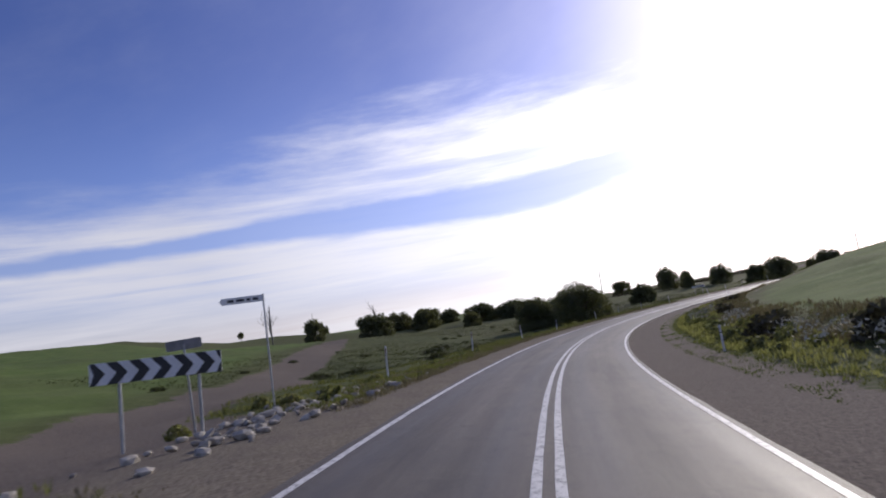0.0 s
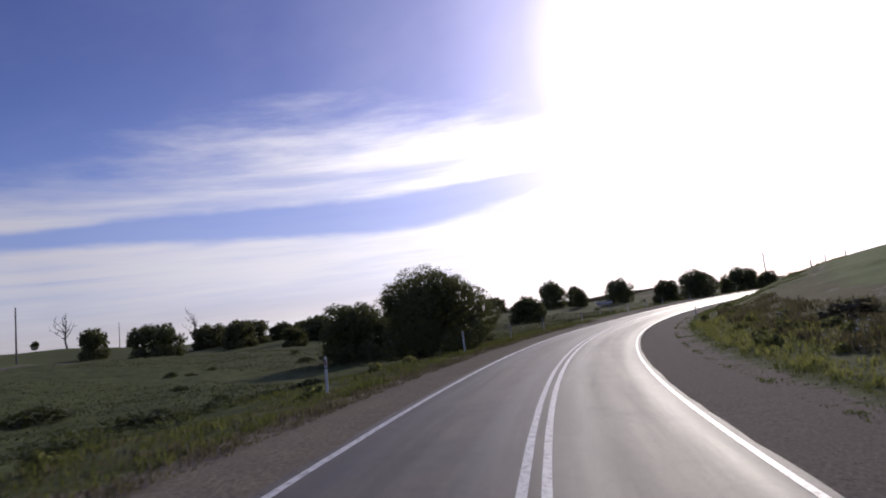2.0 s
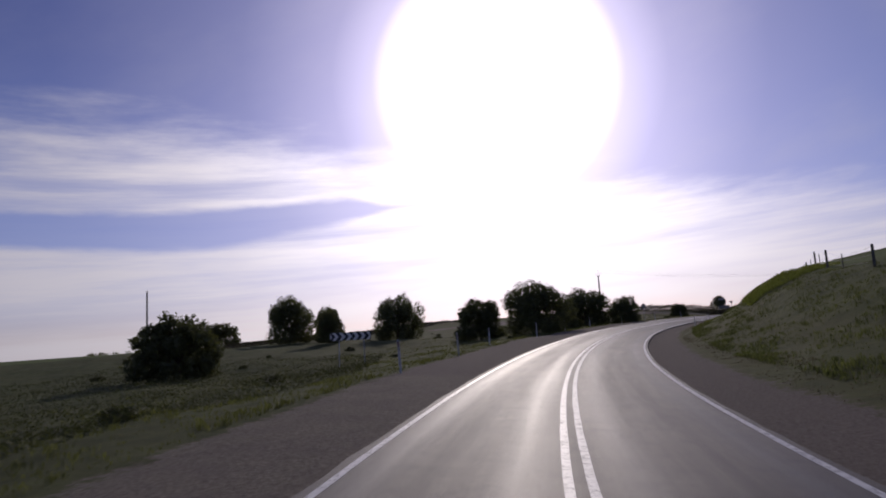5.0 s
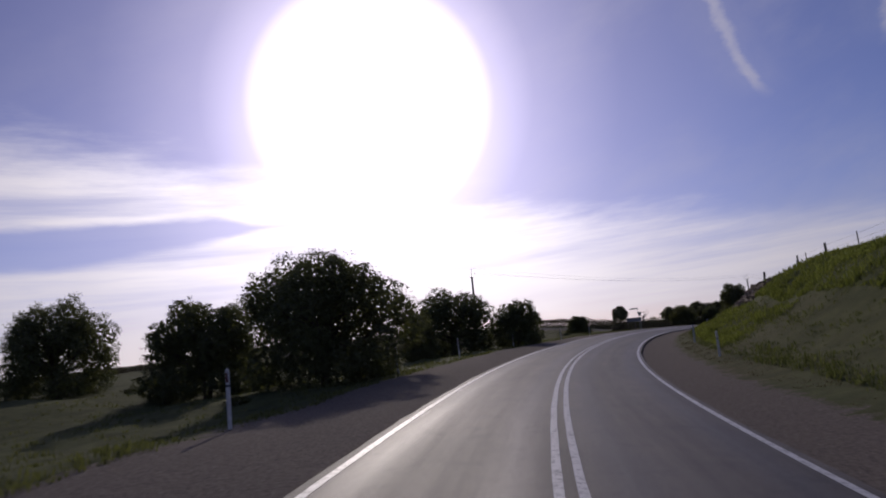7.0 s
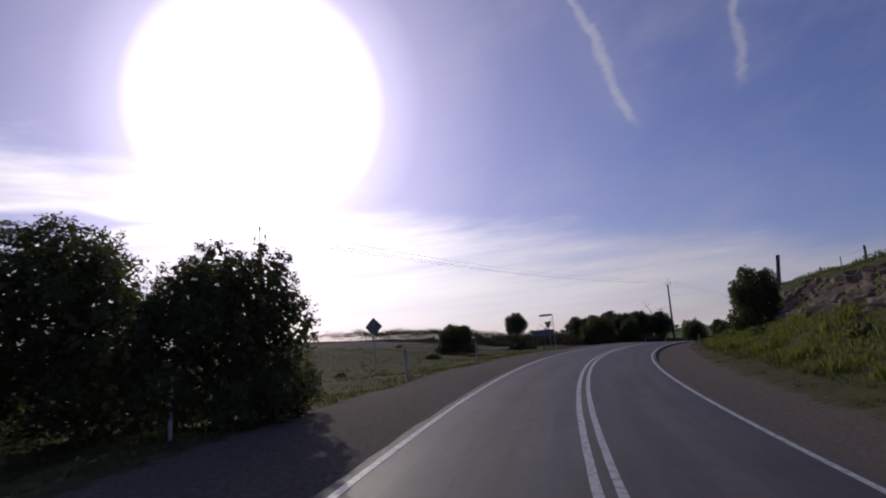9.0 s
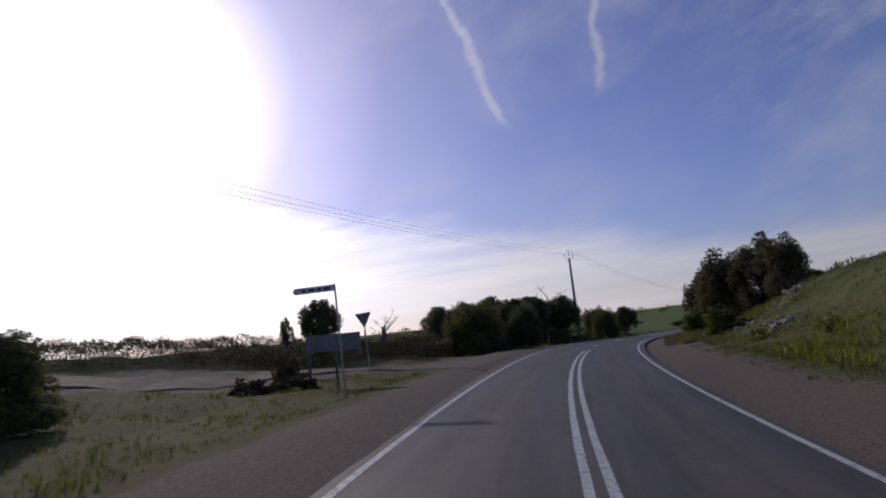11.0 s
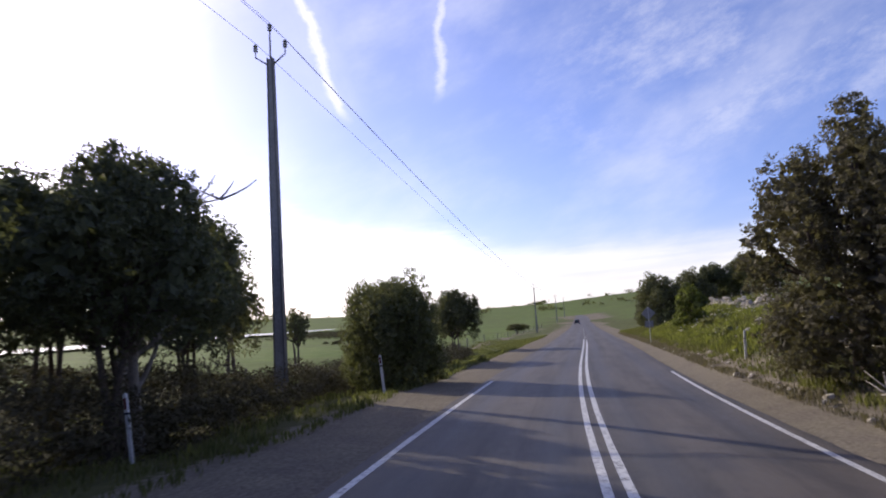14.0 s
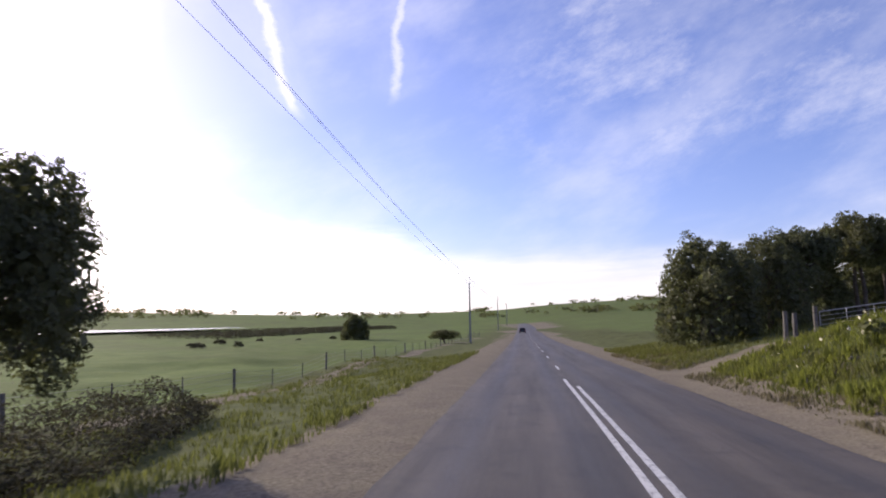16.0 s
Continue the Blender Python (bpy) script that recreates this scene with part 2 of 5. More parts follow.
def ground_build(k, s):
    p = where(k)
    at = lambda n: k.add("ShaderNodeAttribute", attribute_name=n).outputs["Fac"]
    bare, crop, dry = at("bare"), at("crop"), at("dry")
    big = k.noise(p, 0.07, 5.0)
    mid = k.noise(p, 0.9, 6.0, 0.65)
    fine = k.noise(p, 14.0, 5.0, 0.7)
    tuft = k.noise(p, 3.5, 5.0, 0.7)
    pebble = k.add("ShaderNodeTexVoronoi", {"Vector": p, "Scale": 22.0})
    grass = k.mix(k.ramp(mid.outputs[0], (0.35, 0.0), (0.65, 1.0)), rgb(0.068, 0.080, 0.034), rgb(0.128, 0.144, 0.058))
    grass = k.mix(k.math("MULTIPLY", k.ramp(tuft.outputs[0], (0.45, 0.0), (0.7, 1.0)), 0.6), grass, rgb(0.046, 0.052, 0.026))
    straw = k.mix(k.ramp(tuft.outputs[0], (0.35, 0.0), (0.65, 1.0)), rgb(0.070, 0.062, 0.030), rgb(0.140, 0.122, 0.056))
    grass = k.mix(k.math("MULTIPLY", dry, k.ramp(big.outputs[0], (0.35, 0.35), (0.62, 1.0))), grass, straw)
    green = k.mix(k.ramp(k.noise(p, 0.25, 4.0).outputs[0], (0.35, 0.0), (0.65, 1.0)), rgb(0.104, 0.150, 0.044), rgb(0.150, 0.196, 0.062))
    green = k.mix(k.math("MULTIPLY", k.ramp(k.noise(p, 0.035, 6.0, 0.6).outputs[0], (0.42, 0.0), (0.62, 1.0)), 0.55), green, rgb(0.105, 0.118, 0.050))
    green = k.mix(k.math("MULTIPLY", k.ramp(tuft.outputs[0], (0.45, 0.0), (0.7, 1.0)), 0.35), green, rgb(0.055, 0.080, 0.028))
    c = k.mix(crop, grass, green)
    soil = k.mix(k.ramp(fine.outputs[0], (0.35, 0.0), (0.65, 1.0)), rgb(0.104, 0.086, 0.070), rgb(0.205, 0.172, 0.140))
    soil = k.mix(k.ramp(pebble.outputs["Distance"], (0.12, 0.45), (0.3, 0.0)), soil, rgb(0.27, 0.245, 0.20))
    tan = k.mix(k.ramp(fine.outputs[0], (0.35, 0.0), (0.65, 1.0)), rgb(0.13, 0.112, 0.082), rgb(0.27, 0.235, 0.175))
    soil = k.mix(k.math("MULTIPLY", at("sand"), k.ramp(mid.outputs[0], (0.38, 0.35), (0.6, 1.0))), soil, tan)
    edge = k.math("ADD", bare, k.math("MULTIPLY", k.math("SUBTRACT", tuft.outputs[0], 0.5), 0.9))
    edge = k.ramp(k.math("ADD", edge, k.math("MULTIPLY", k.math("SUBTRACT", mid.outputs[0], 0.5), 0.6)), (0.42, 0.0), (0.58, 1.0))
    k.put(s.inputs["Base Color"], k.mix(edge, c, soil))
    s.inputs["Roughness"].default_value = 0.95
    s.inputs["Specular IOR Level"].default_value = 0.045
    h = k.math("ADD", k.math("MULTIPLY", tuft.outputs[0], 1.0), k.math("MULTIPLY", fine.outputs[0], 0.5))
    bump(k, s, h, 0.55, 0.06)


ASPHALT = material("weathered_asphalt", asphalt_build)
OLD_SEAL = plain("old_bitumen_seal", (0.060, 0.054, 0.048), (0.125, 0.112, 0.098), 0.92, 14.0, grain=0.3, spec=0.12)
PAINT = material("worn_road_paint", paint_build)
GROUND = material("grass_and_gravel", ground_build)
BARK = plain("bark", (0.055, 0.042, 0.034), (0.13, 0.105, 0.085), 0.9, 22.0, grain=0.5, spec=0.2)
DEAD_WOOD = plain("bleached_wood", (0.17, 0.15, 0.135), (0.30, 0.275, 0.25), 0.85, 18.0, grain=0.5, spec=0.2)
OLIVE = leafy("olive_leaves", (0.075, 0.082, 0.042), (0.135, 0.146, 0.074))
GUM = leafy("grey_green_leaves", (0.074, 0.080, 0.048), (0.132, 0.142, 0.084))
SHEOAK = leafy("brownish_needles", (0.072, 0.068, 0.046), (0.126, 0.116, 0.080))
FRESH = leafy("fresh_leaves", (0.080, 0.105, 0.030), (0.155, 0.180, 0.062), 0.6, 0.5)
GRASS_BLADE = leafy("grass_blades", (0.062, 0.076, 0.030), (0.140, 0.152, 0.066), 0.7, 0.5)
LUSH = leafy("lush_grass", (0.085, 0.115, 0.030), (0.19, 0.215, 0.070), 0.7, 0.55)
WEED = leafy("pale_verge_weeds", (0.110, 0.128, 0.052), (0.240, 0.250, 0.130), 0.75, 0.55)
STRAW = leafy("dry_grass", (0.095, 0.086, 0.058), (0.190, 0.168, 0.120), 0.8, 0.3)
WHITE_POST = plain("white_plastic", (0.50, 0.49, 0.47), (0.66, 0.65, 0.63), 0.5, 12.0, grain=0.05)
REFLECTOR = plain("red_reflector", (0.10, 0.016, 0.016), (0.16, 0.026, 0.022), 0.25, 30.0)
DARK_BAND = plain("dark_band", (0.03, 0.03, 0.032), (0.06, 0.06, 0.06), 0.6, 10.0)
STEEL = plain("galvanised_steel", (0.30, 0.31, 0.32), (0.45, 0.46, 0.47), 0.5, 14.0, metal=0.7)
SIGN_WHITE = plain("white_sign_sheet", (0.66, 0.66, 0.66), (0.76, 0.76, 0.76), 0.45, 3.0, grain=0.02)
SIGN_BLACK = plain("black_sign_sheet", (0.018, 0.018, 0.02), (0.03, 0.03, 0.032), 0.5, 3.0, grain=0.02)
ALU = plain("aluminium_sheet", (0.33, 0.34, 0.35), (0.44, 0.45, 0.46), 0.45, 5.0, metal=0.8, grain=0.05)
SIGN_BACK = plain("weathered_sign_back", (0.16, 0.16, 0.165), (0.25, 0.25, 0.255), 0.7, 6.0, metal=0.1, grain=0.15)
CONCRETE = plain("grey_concrete", (0.24, 0.235, 0.225), (0.38, 0.37, 0.355), 0.85, 12.0, grain=0.3)
IRON = plain("painted_iron", (0.11, 0.105, 0.10), (0.20, 0.185, 0.175), 0.6, 10.0, metal=0.3)
LIMESTONE = plain("limestone", (0.25, 0.22, 0.18), (0.48, 0.44, 0.37), 0.9, 5.0, grain=0.5, spec=0.2)
CLIFF_ROCK = plain("brown_rock", (0.10, 0.075, 0.055), (0.27, 0.21, 0.155), 0.92, 2.2, grain=0.6, spec=0.2)
OLD_TIMBER = plain("weathered_timber", (0.09, 0.08, 0.07), (0.20, 0.185, 0.165), 0.9, 16.0, grain=0.4, spec=0.2)
def water_build(k, s):
    p = where(k)
    n = k.noise(p, 0.6, 5.0)
    s.inputs["Base Color"].default_value = rgb(0.035, 0.045, 0.05)
    s.inputs["Roughness"].default_value = 0.18
    s.inputs["IOR"].default_value = 1.33
    bump(k, s, n.outputs[0], 0.25, 0.05)


WATER = material("lake_water", water_build)
HEATH = leafy("heath_leaves", (0.060, 0.056, 0.037), (0.090, 0.083, 0.054), 0.95, 0.15)
MOUND = leafy("mound_leaves", (0.048, 0.056, 0.024), (0.092, 0.104, 0.042), 0.7, 0.25)
PALE_FLOWER = plain("pale_flower", (0.42, 0.38, 0.26), (0.60, 0.56, 0.42), 0.8, 30.0)
CAR_PAINT = plain("dark_car_paint", (0.02, 0.022, 0.03), (0.035, 0.038, 0.05), 0.25, 3.0, grain=0.0)
CAR_GLASS = plain("dark_car_glass", (0.012, 0.014, 0.016), (0.02, 0.022, 0.024), 0.08, 3.0, grain=0.0)
RUBBER = plain("tyre_rubber", (0.018, 0.018, 0.018), (0.03, 0.03, 0.03), 0.8, 12.0)
LAMP_RED = plain("red_lamp_glass", (0.30, 0.015, 0.012), (0.40, 0.02, 0.015), 0.2, 12.0)
WIRE = plain("fence_wire", (0.20, 0.20, 0.20), (0.32, 0.32, 0.32), 0.5, 20.0, metal=0.8)
CABLE = plain("dull_aluminium_cable", (0.16, 0.16, 0.165), (0.26, 0.26, 0.265), 0.6, 20.0)
PORCELAIN = plain("grey_porcelain", (0.32, 0.31, 0.30), (0.48, 0.47, 0.46), 0.25, 12.0, grain=0.02)

# ---- road alignment: x, y, level, superelevation in degrees ----
ALIGNMENT = [
    (37.76, -47.09, 0.17, 5.52), (18.81, -23.89, 0.10, 5.39), (-0.07, -0.70, -0.01, 5.22), (-14.79, 19.20, -0.64, 4.71), (-27.86, 40.63, -1.16, 3.95), (-38.65, 63.45, -1.48, 3.05), (-46.78, 87.62, -1.52, 2.19), (-51.88, 111.56, -1.42, 2.09), (-54.55, 136.34, -1.11, 2.81), (-54.53, 160.89, -0.65, 3.83), (-51.96, 186.24, -0.11, 4.43), (-46.57, 210.11, 0.42, 4.12), (-38.22, 234.58, 0.85, 4.15), (-27.61, 257.27, 0.99, 3.93), (-15.01, 278.82, 0.92, 3.23), (-0.31, 298.43, 0.49, 2.47), (16.41, 316.68, -0.19, 1.66), (34.16, 334.32, -0.71, 1.21), (58.17, 358.30, -1.43, 0.81), (86.44, 386.74, -2.24, 0.47), (121.74, 422.31, -3.09, 0.17), (164.16, 465.00, -3.41, -0.00), (304.88, 606.89, -3.01, -0.11), (445.00, 747.98, -1.51, -0.18)]


def spline(xs, ys, at):
    """Natural cubic spline through (xs, ys), evaluated at the given places."""
    n, h = len(xs), np.diff(xs)
    a, b = np.eye(n), np.zeros((n,) + ys.shape[1:])
    for i in range(1, n - 1):
        a[i, i - 1:i + 2] = h[i - 1], 2 * (h[i - 1] + h[i]), h[i]
        b[i] = 6 * ((ys[i + 1] - ys[i]) / h[i] - (ys[i] - ys[i - 1]) / h[i - 1])
    m = np.linalg.solve(a, b)
    i = np.clip(np.searchsorted(xs, at) - 1, 0, n - 2)
    u = ((xs[i + 1] - at) / h[i])[:, None]
    v = 1 - u
    hh = (h[i] ** 2)[:, None]
    return u * ys[i] + v * ys[i + 1] + ((u ** 3 - u) * m[i] + (v ** 3 - v) * m[i + 1]) * hh / 6


_al = np.array(ALIGNMENT)
_cum = np.concatenate([[0], np.cumsum(np.hypot(*np.diff(_al[:, :2], axis=0).T))])
_cum -= _cum[2]
ST = np.arange(-58.0, 750.0, 1.0)  # stations, one a metre; 0 is where the drive begins
_v = spline(_cum, _al, ST)
CX, CY, CZ, CB = _v[:, 0], _v[:, 1], _v[:, 2], np.tan(np.radians(np.clip(_v[:, 3], 0, 5)))
_tx, _ty = np.gradient(CX), np.gradient(CY)
_tl = np.hypot(_tx, _ty)
TX, TY = _tx / _tl, _ty / _tl


def road_at(s):
    """Centre x, y, level, bank, tangent x, y at station s."""
    return [float(np.interp(s, ST, a)) for a in (CX, CY, CZ, CB, TX, TY)]


def along(s, d):
    """Plan position at station s, d metres to the right of the centre line."""
    x, y, z, b, tx, ty = road_at(s)
    return x + ty * d, y - tx * d


def heading(s):
    """Turn about z of something that faces along the road at station s (its +y ahead)."""
    _, _, _, _, tx, ty = road_at(s)
    return math.degrees(math.atan2(-tx, ty))


# heights beside the road above its level, by distance from the centre line
D_RIGHT = [3.6, 5.5, 8.0, 10.5, 12.5, 15.0, 24.0, 45.0, 100.0]
S_RIGHT = [-60, 40, 100, 160, 200, 245, 275, 300, 335, 362, 388, 407, 440]
H_RIGHT = np.array([
    [0, -0.1, 0.0, 0.25, 0.5, 0.8, 1.9, 4.4, 8.5], [0, -0.1, 0.1, 0.35, 0.65, 1.0, 2.3, 5.2, 9.6], [0, -0.1, 0.2, 0.55, 1.0, 1.6, 3.4, 6.4, 11.0],
    [0, -0.05, 0.35, 1.1, 2.1, 3.1, 5.2, 8.0, 11.8], [0, 0, 0.5, 1.8, 3.4, 4.4, 6.0, 8.2, 11.2], [0, 0, 0.6, 1.9, 3.6, 4.3, 5.3, 7.0, 9.8],
    [0, 0, 0.4, 1.6, 4.0, 4.5, 5.6, 6.8, 9.0], [0, 0, 0.25, 1.2, 2.5, 3.2, 4.5, 6.0, 8.0], [0, 0, 0.3, 0.7, 1.1, 1.5, 2.5, 4.0, 7.0],
    [0, 0.15, 1.5, 2.1, 2.4, 2.6, 2.9, 3.4, 6.0], [0, 0.05, 1.0, 2.1, 2.8, 3.2, 3.5, 4.0, 5.5], [0, 0.0, 0.55, 1.2, 1.6, 1.9, 2.3, 3.0, 4.4], [0, -0.1, 0.1, 0.4, 0.7, 0.9, 1.2, 2.0, 3.0]])
D_LEFT = [3.6, 5.5, 8.0, 12.0, 18.0, 30.0, 60.0, 120.0]
S_LEFT = [-60, 20, 60, 100, 160, 205, 245, 275, 295, 335, 372, 440]
H_LEFT = np.array([
    [0, -0.1, -0.2, -0.4, -0.4, 0.6, 5.6, 11.0], [0, -0.1, -0.2, -0.4, -0.4, 0.6, 5.4, 10.0], [0, -0.05, -0.15, -0.6, -0.9, -0.2, 3.4, 6.2],
    [0, -0.02, -0.12, -0.8, -1.5, -1.3, 1.2, 2.4], [0, 0.0, 0.0, -0.4, -0.9, -1.1, -1.2, -1.4], [0, 0.0, -0.1, -0.3, -0.3, 0.3, 0.5, -0.4],
    [0, -0.05, -0.2, -0.3, -0.1, 0.3, 1.0, 0.6], [0, -0.05, -0.12, -0.1, 0.9, 2.2, 3.2, 3.0], [0, -0.05, -0.1, -0.1, 0.6, 2.6, 3.7, 3.4], [0, -0.1, -0.3, -0.4, 0.4, 1.7, 1.4, 0.4],
    [0, -0.1, -0.5, -1.0, -1.3, -1.4, -1.4, -1.4], [0, -0.1, -0.4, -0.7, -0.9, -1.0, -1.0, -1.0]])


def bilinear(ss, ds, table, s, d):
    i = np.clip(np.searchsorted(ss, s) - 1, 0, len(ss) - 2)
    j = np.clip(np.searchsorted(ds, d) - 1, 0, len(ds) - 2)
    ss, ds = np.asarray(ss, float), np.asarray(ds, float)
    u = np.clip((s - ss[i]) / (ss[i + 1] - ss[i]), 0, 1)
    v = np.clip((d - ds[j]) / (ds[j + 1] - ds[j]), 0, 1)
    u = u * u * (3 - 2 * u)
    return (table[i, j] * (1 - u) + table[i + 1, j] * u) * (1 - v) + (table[i, j + 1] * (1 - u) + table[i + 1, j + 1] * u) * v


def station(x, y):
    """Nearest station index and offset to the right, for arrays of plan positions."""
    x, y = np.asarray(x, float), np.asarray(y, float)
    idx = np.empty(x.shape, int)
    for a in range(0, x.size, 4000):
        sl = slice(a, a + 4000)
        idx[sl] = np.argmin((x[sl, None] - CX[None, :]) ** 2 + (y[sl, None] - CY[None, :]) ** 2, axis=1)
    wx, wy = x - CX[idx], y - CY[idx]
    side = wx * TY[idx] - wy * TX[idx]
    d = np.hypot(wx, wy) * np.where(side < 0, -1, 1)
    return idx, d


def waves(x, y, size, seed):
    """Soft bumps of about one, from sums of sines."""
    r = np.random.RandomState(seed)
    out = np.zeros_like(x)
    for _ in range(7):
        a, ph, f = r.uniform(0, 6.28), r.uniform(0, 6.28), r.uniform(0.5, 1.6) / size
        out += np.sin((x * math.cos(a) + y * math.sin(a)) * f * 6.28 + ph)
    return out / 3.2


def ground_level(x, y):
    """Level of the ground at plan positions, and station and offset."""
    x, y = np.atleast_1d(np.asarray(x, float)), np.atleast_1d(np.asarray(y, float))
    idx, d = station(x, y)
    s, a = ST[idx], np.abs(d)
    right = bilinear(S_RIGHT, D_RIGHT, H_RIGHT, s, a)
    left = bilinear(S_LEFT, D_LEFT, H_LEFT, s, a)
    side = np.where(d > 0, right, left)
    tilt = -CB[idx] * np.clip(d, -3.9, 3.9) * np.clip(1.6 - a / 12, 0, 1)
    fade = np.clip((a - 90) / 500, 0, 1)
    z = (CZ[idx] + side) * (1 - fade) + fade * np.where(d > 0, 6.0, 0.6) + tilt
    rough = np.clip((a - 5.0) / 6.0, 0, 1)
    z += rough * (0.10 * waves(x, y, 4.0, 3) + 0.22 * waves(x, y, 17.0, 5)) * np.clip(1.3 - a / 400, 0.2, 1)
    far = np.clip((a - 200) / 800, 0, 1)
    z += far * 5.0 * waves(x, y, 900.0, 9)
    # the land falls away in the west and rises gently in the north
    z -= 15.0 * np.clip((-x - 170) / 260, 0, 1) * np.clip((a - 120) / 200, 0, 1) * np.clip((y + 0.25 * x - 120) / 60, 0, 1)
    z += 5.0 * np.clip((-x - 232) / 110, 0, 1) * np.clip((165 - y - 0.25 * x) / 60, 0, 1) * np.clip((900 + x) / 400, 0, 1)
    z += 8.0 * np.clip((-x - 130) / 170, 0, 1) * np.clip((75 - y - 0.25 * x) / 60, 0, 1) * np.clip((900 + x) / 400, 0, 1)
    z += 16.0 * np.clip((y - 700) / 500, 0, 1) * np.clip((500 - x) / 300, 0, 1)
    # long green rise beyond the straight
    z += 27.0 * np.exp(-(((x - 1150) / 520) ** 2 + ((y - 820) / 420) ** 2)) * np.clip((a - 60) / 300, 0, 1)
    # low flat with the lake
    lake = np.exp(-(((x - 5) / 150) ** 2 + ((y - 640) / 84) ** 2) ** 2)
    z = z * (1 - lake) + lake * (-2.6)
    return z, s, d


def level(x, y):
    return float(ground_level(x, y)[0][0])


def spot(s, d, dz=0.0):
    """Point on the ground at station s and offset d."""
    x, y = along(s, d)
    return Vector((x, y, level(x, y) + dz))


def mesh_object(name, verts, faces, mat, parent=None, smooth=False):
    me = bpy.data.meshes.new(name)
    me.from_pydata([tuple(v) for v in verts], [], [tuple(f) for f in faces])
    if smooth:
        me.shade_smooth()
    if mat:
        me.materials.append(mat)
    ob = new(name, me)
    if parent:
        ob.parent = parent
    return ob


def part(name, bm, mat, parent=None, label=""):
    me = bpy.data.meshes.new(name)
    bm.normal_update()
    bm.to_mesh(me)
    bm.free()
    if mat:
        me.materials.append(mat)
    ob = new(name, me)
    if parent:
        ob.parent = parent
    return tagged(ob, label)


def empty(name, m):
    ob = new(name)
    ob.empty_display_size = 0.2
    ob.matrix_basis = m
    return ob


# ---- ground ----


def stretch(core, reach):
    """Grid lines: even over the core, wider and wider out to the reach."""
    lo, hi, step = core
    inner = list(np.arange(lo, hi + 1e-6, step))
    out, w = [], step
    at = hi
    while at < reach:
        w *= 1.22
        at += w
        out.append(at)
    back, w, at = [], step, lo
    while at > -reach:
        w *= 1.22
        at -= w
        back.append(at)
    return np.array(back[::-1] + inner + out)


def make_ground():
    gx, gy = stretch((-150, 120, 1.35), 4200), stretch((-25, 400, 1.25), 4200)
    xx, yy = np.meshgrid(gx, gy)
    x, y = xx.ravel(), yy.ravel()
    z, s, d = ground_level(x, y)
    a = np.abs(d)
    z = z - np.interp(a, [3.3, 4.3, 5.4], [0.15, 0.08, 0.0])
    nx, ny = len(gx), len(gy)
    i = np.arange((nx - 1) * (ny - 1))
    r, c = i // (nx - 1), i % (nx - 1)
    v0 = r * nx + c
    faces = np.stack([v0, v0 + 1, v0 + 1 + nx, v0 + nx], 1)
    me = bpy.data.meshes.new("ground")
    me.vertices.add(len(x))
    me.vertices.foreach_set("co", np.stack([x, y, z], 1).ravel())
    me.loops.add(faces.size)
    me.loops.foreach_set("vertex_index", faces.ravel())
    me.polygons.add(len(faces))
    me.polygons.foreach_set("loop_start", np.arange(0, faces.size, 4))
    me.update(calc_edges=True)
    me.shade_smooth()
    # gravel shoulder, side roads; sown fields; dry scrub
    wide = np.interp(s, [-60, 20, 60, 110, 180, 250, 280, 330, 360, 420], [6.4, 6.4, 6.0, 6.0, 7.2, 6.6, 6.0, 6.6, 6.2, 6.4])
    wide = np.where((d > 0) & (s > 120) & (s < 275), np.interp(s, [120, 150, 240, 275], [6.0, 5.3, 5.3, 6.0]), wide)
    bare = np.clip(0.5 + (wide - a) / 1.6, 0, 1)
    for path, half in SIDE_ROADS:
        bare = np.maximum(bare, np.clip(0.5 + (half - distance_to(path, x, y)) / 1.2, 0, 1))
    # south-west of the first side road the paddock is sown
    sown = (x + 24) * 0.61 + (y - 3.5) * 0.79
    crop = np.where((d < -9) & (s < 130), np.clip(-sown / 4 - 0.8, 0, 1), 0.0)
    crop = np.maximum(crop, np.where((d < -17) & (s > 372), 1.0, 0.0) * np.clip((2500 - a) / 800, 0, 1))
    edge = np.interp(s, [0, 40, 52, 110, 150], [11.5, 11.8, 12.8, 16.5, 20.0]) + 0.3 * waves(x, y, 7.0, 15)
    crop = np.maximum(crop, np.where((d > 8) & (s < 150), np.clip((d - edge) / 1.2, 0, 1), 0.0))
    worn = np.where((d > 8) & (s < 150), np.clip(1 - np.abs(d - edge + 0.7) / 0.9, 0, 1), 0.0)
    crop = np.maximum(crop, np.where((d > 17) & (s >= 150), 0.7, 0.0))
    crop = np.maximum(crop, np.clip((a - 250) / 200, 0, 0.8))
    dry = np.where((d < -6) & (s > 105) & (s < 372), 0.28, 0.12)
    dry = np.where(d > 6, 0.15, dry)
    dry = np.where((d > 9) & (d < edge) & (s < 130), 0.8, dry)
    dry = np.where((d > 5) & (d < 11) & (s >= 130) & (s < 290), 0.6, dry)
    bare = np.maximum(bare, 0.62 * worn)
    dry = np.where((d < -5) & (s > 228) & (s < 362), np.clip((s - 215) / 30, 0.4, 0.85), dry)
    sand = np.where(worn > 0, 1.0, 0.0) + np.where((d < 0) & (d > -8) & (s < 150), 0.75, np.clip((s - 285) / 35, 0, 1))
    for name, values in (("bare", bare), ("crop", crop), ("dry", dry), ("sand", sand)):
        me.attributes.new(name, "FLOAT", "POINT").data.foreach_set("value", values.astype(np.float32))
    me.materials.append(GROUND)
    ob = new("ground", me)
    return tagged(ob, "green grassy farmland with bare gravel along the road", "ground", kind="structure")


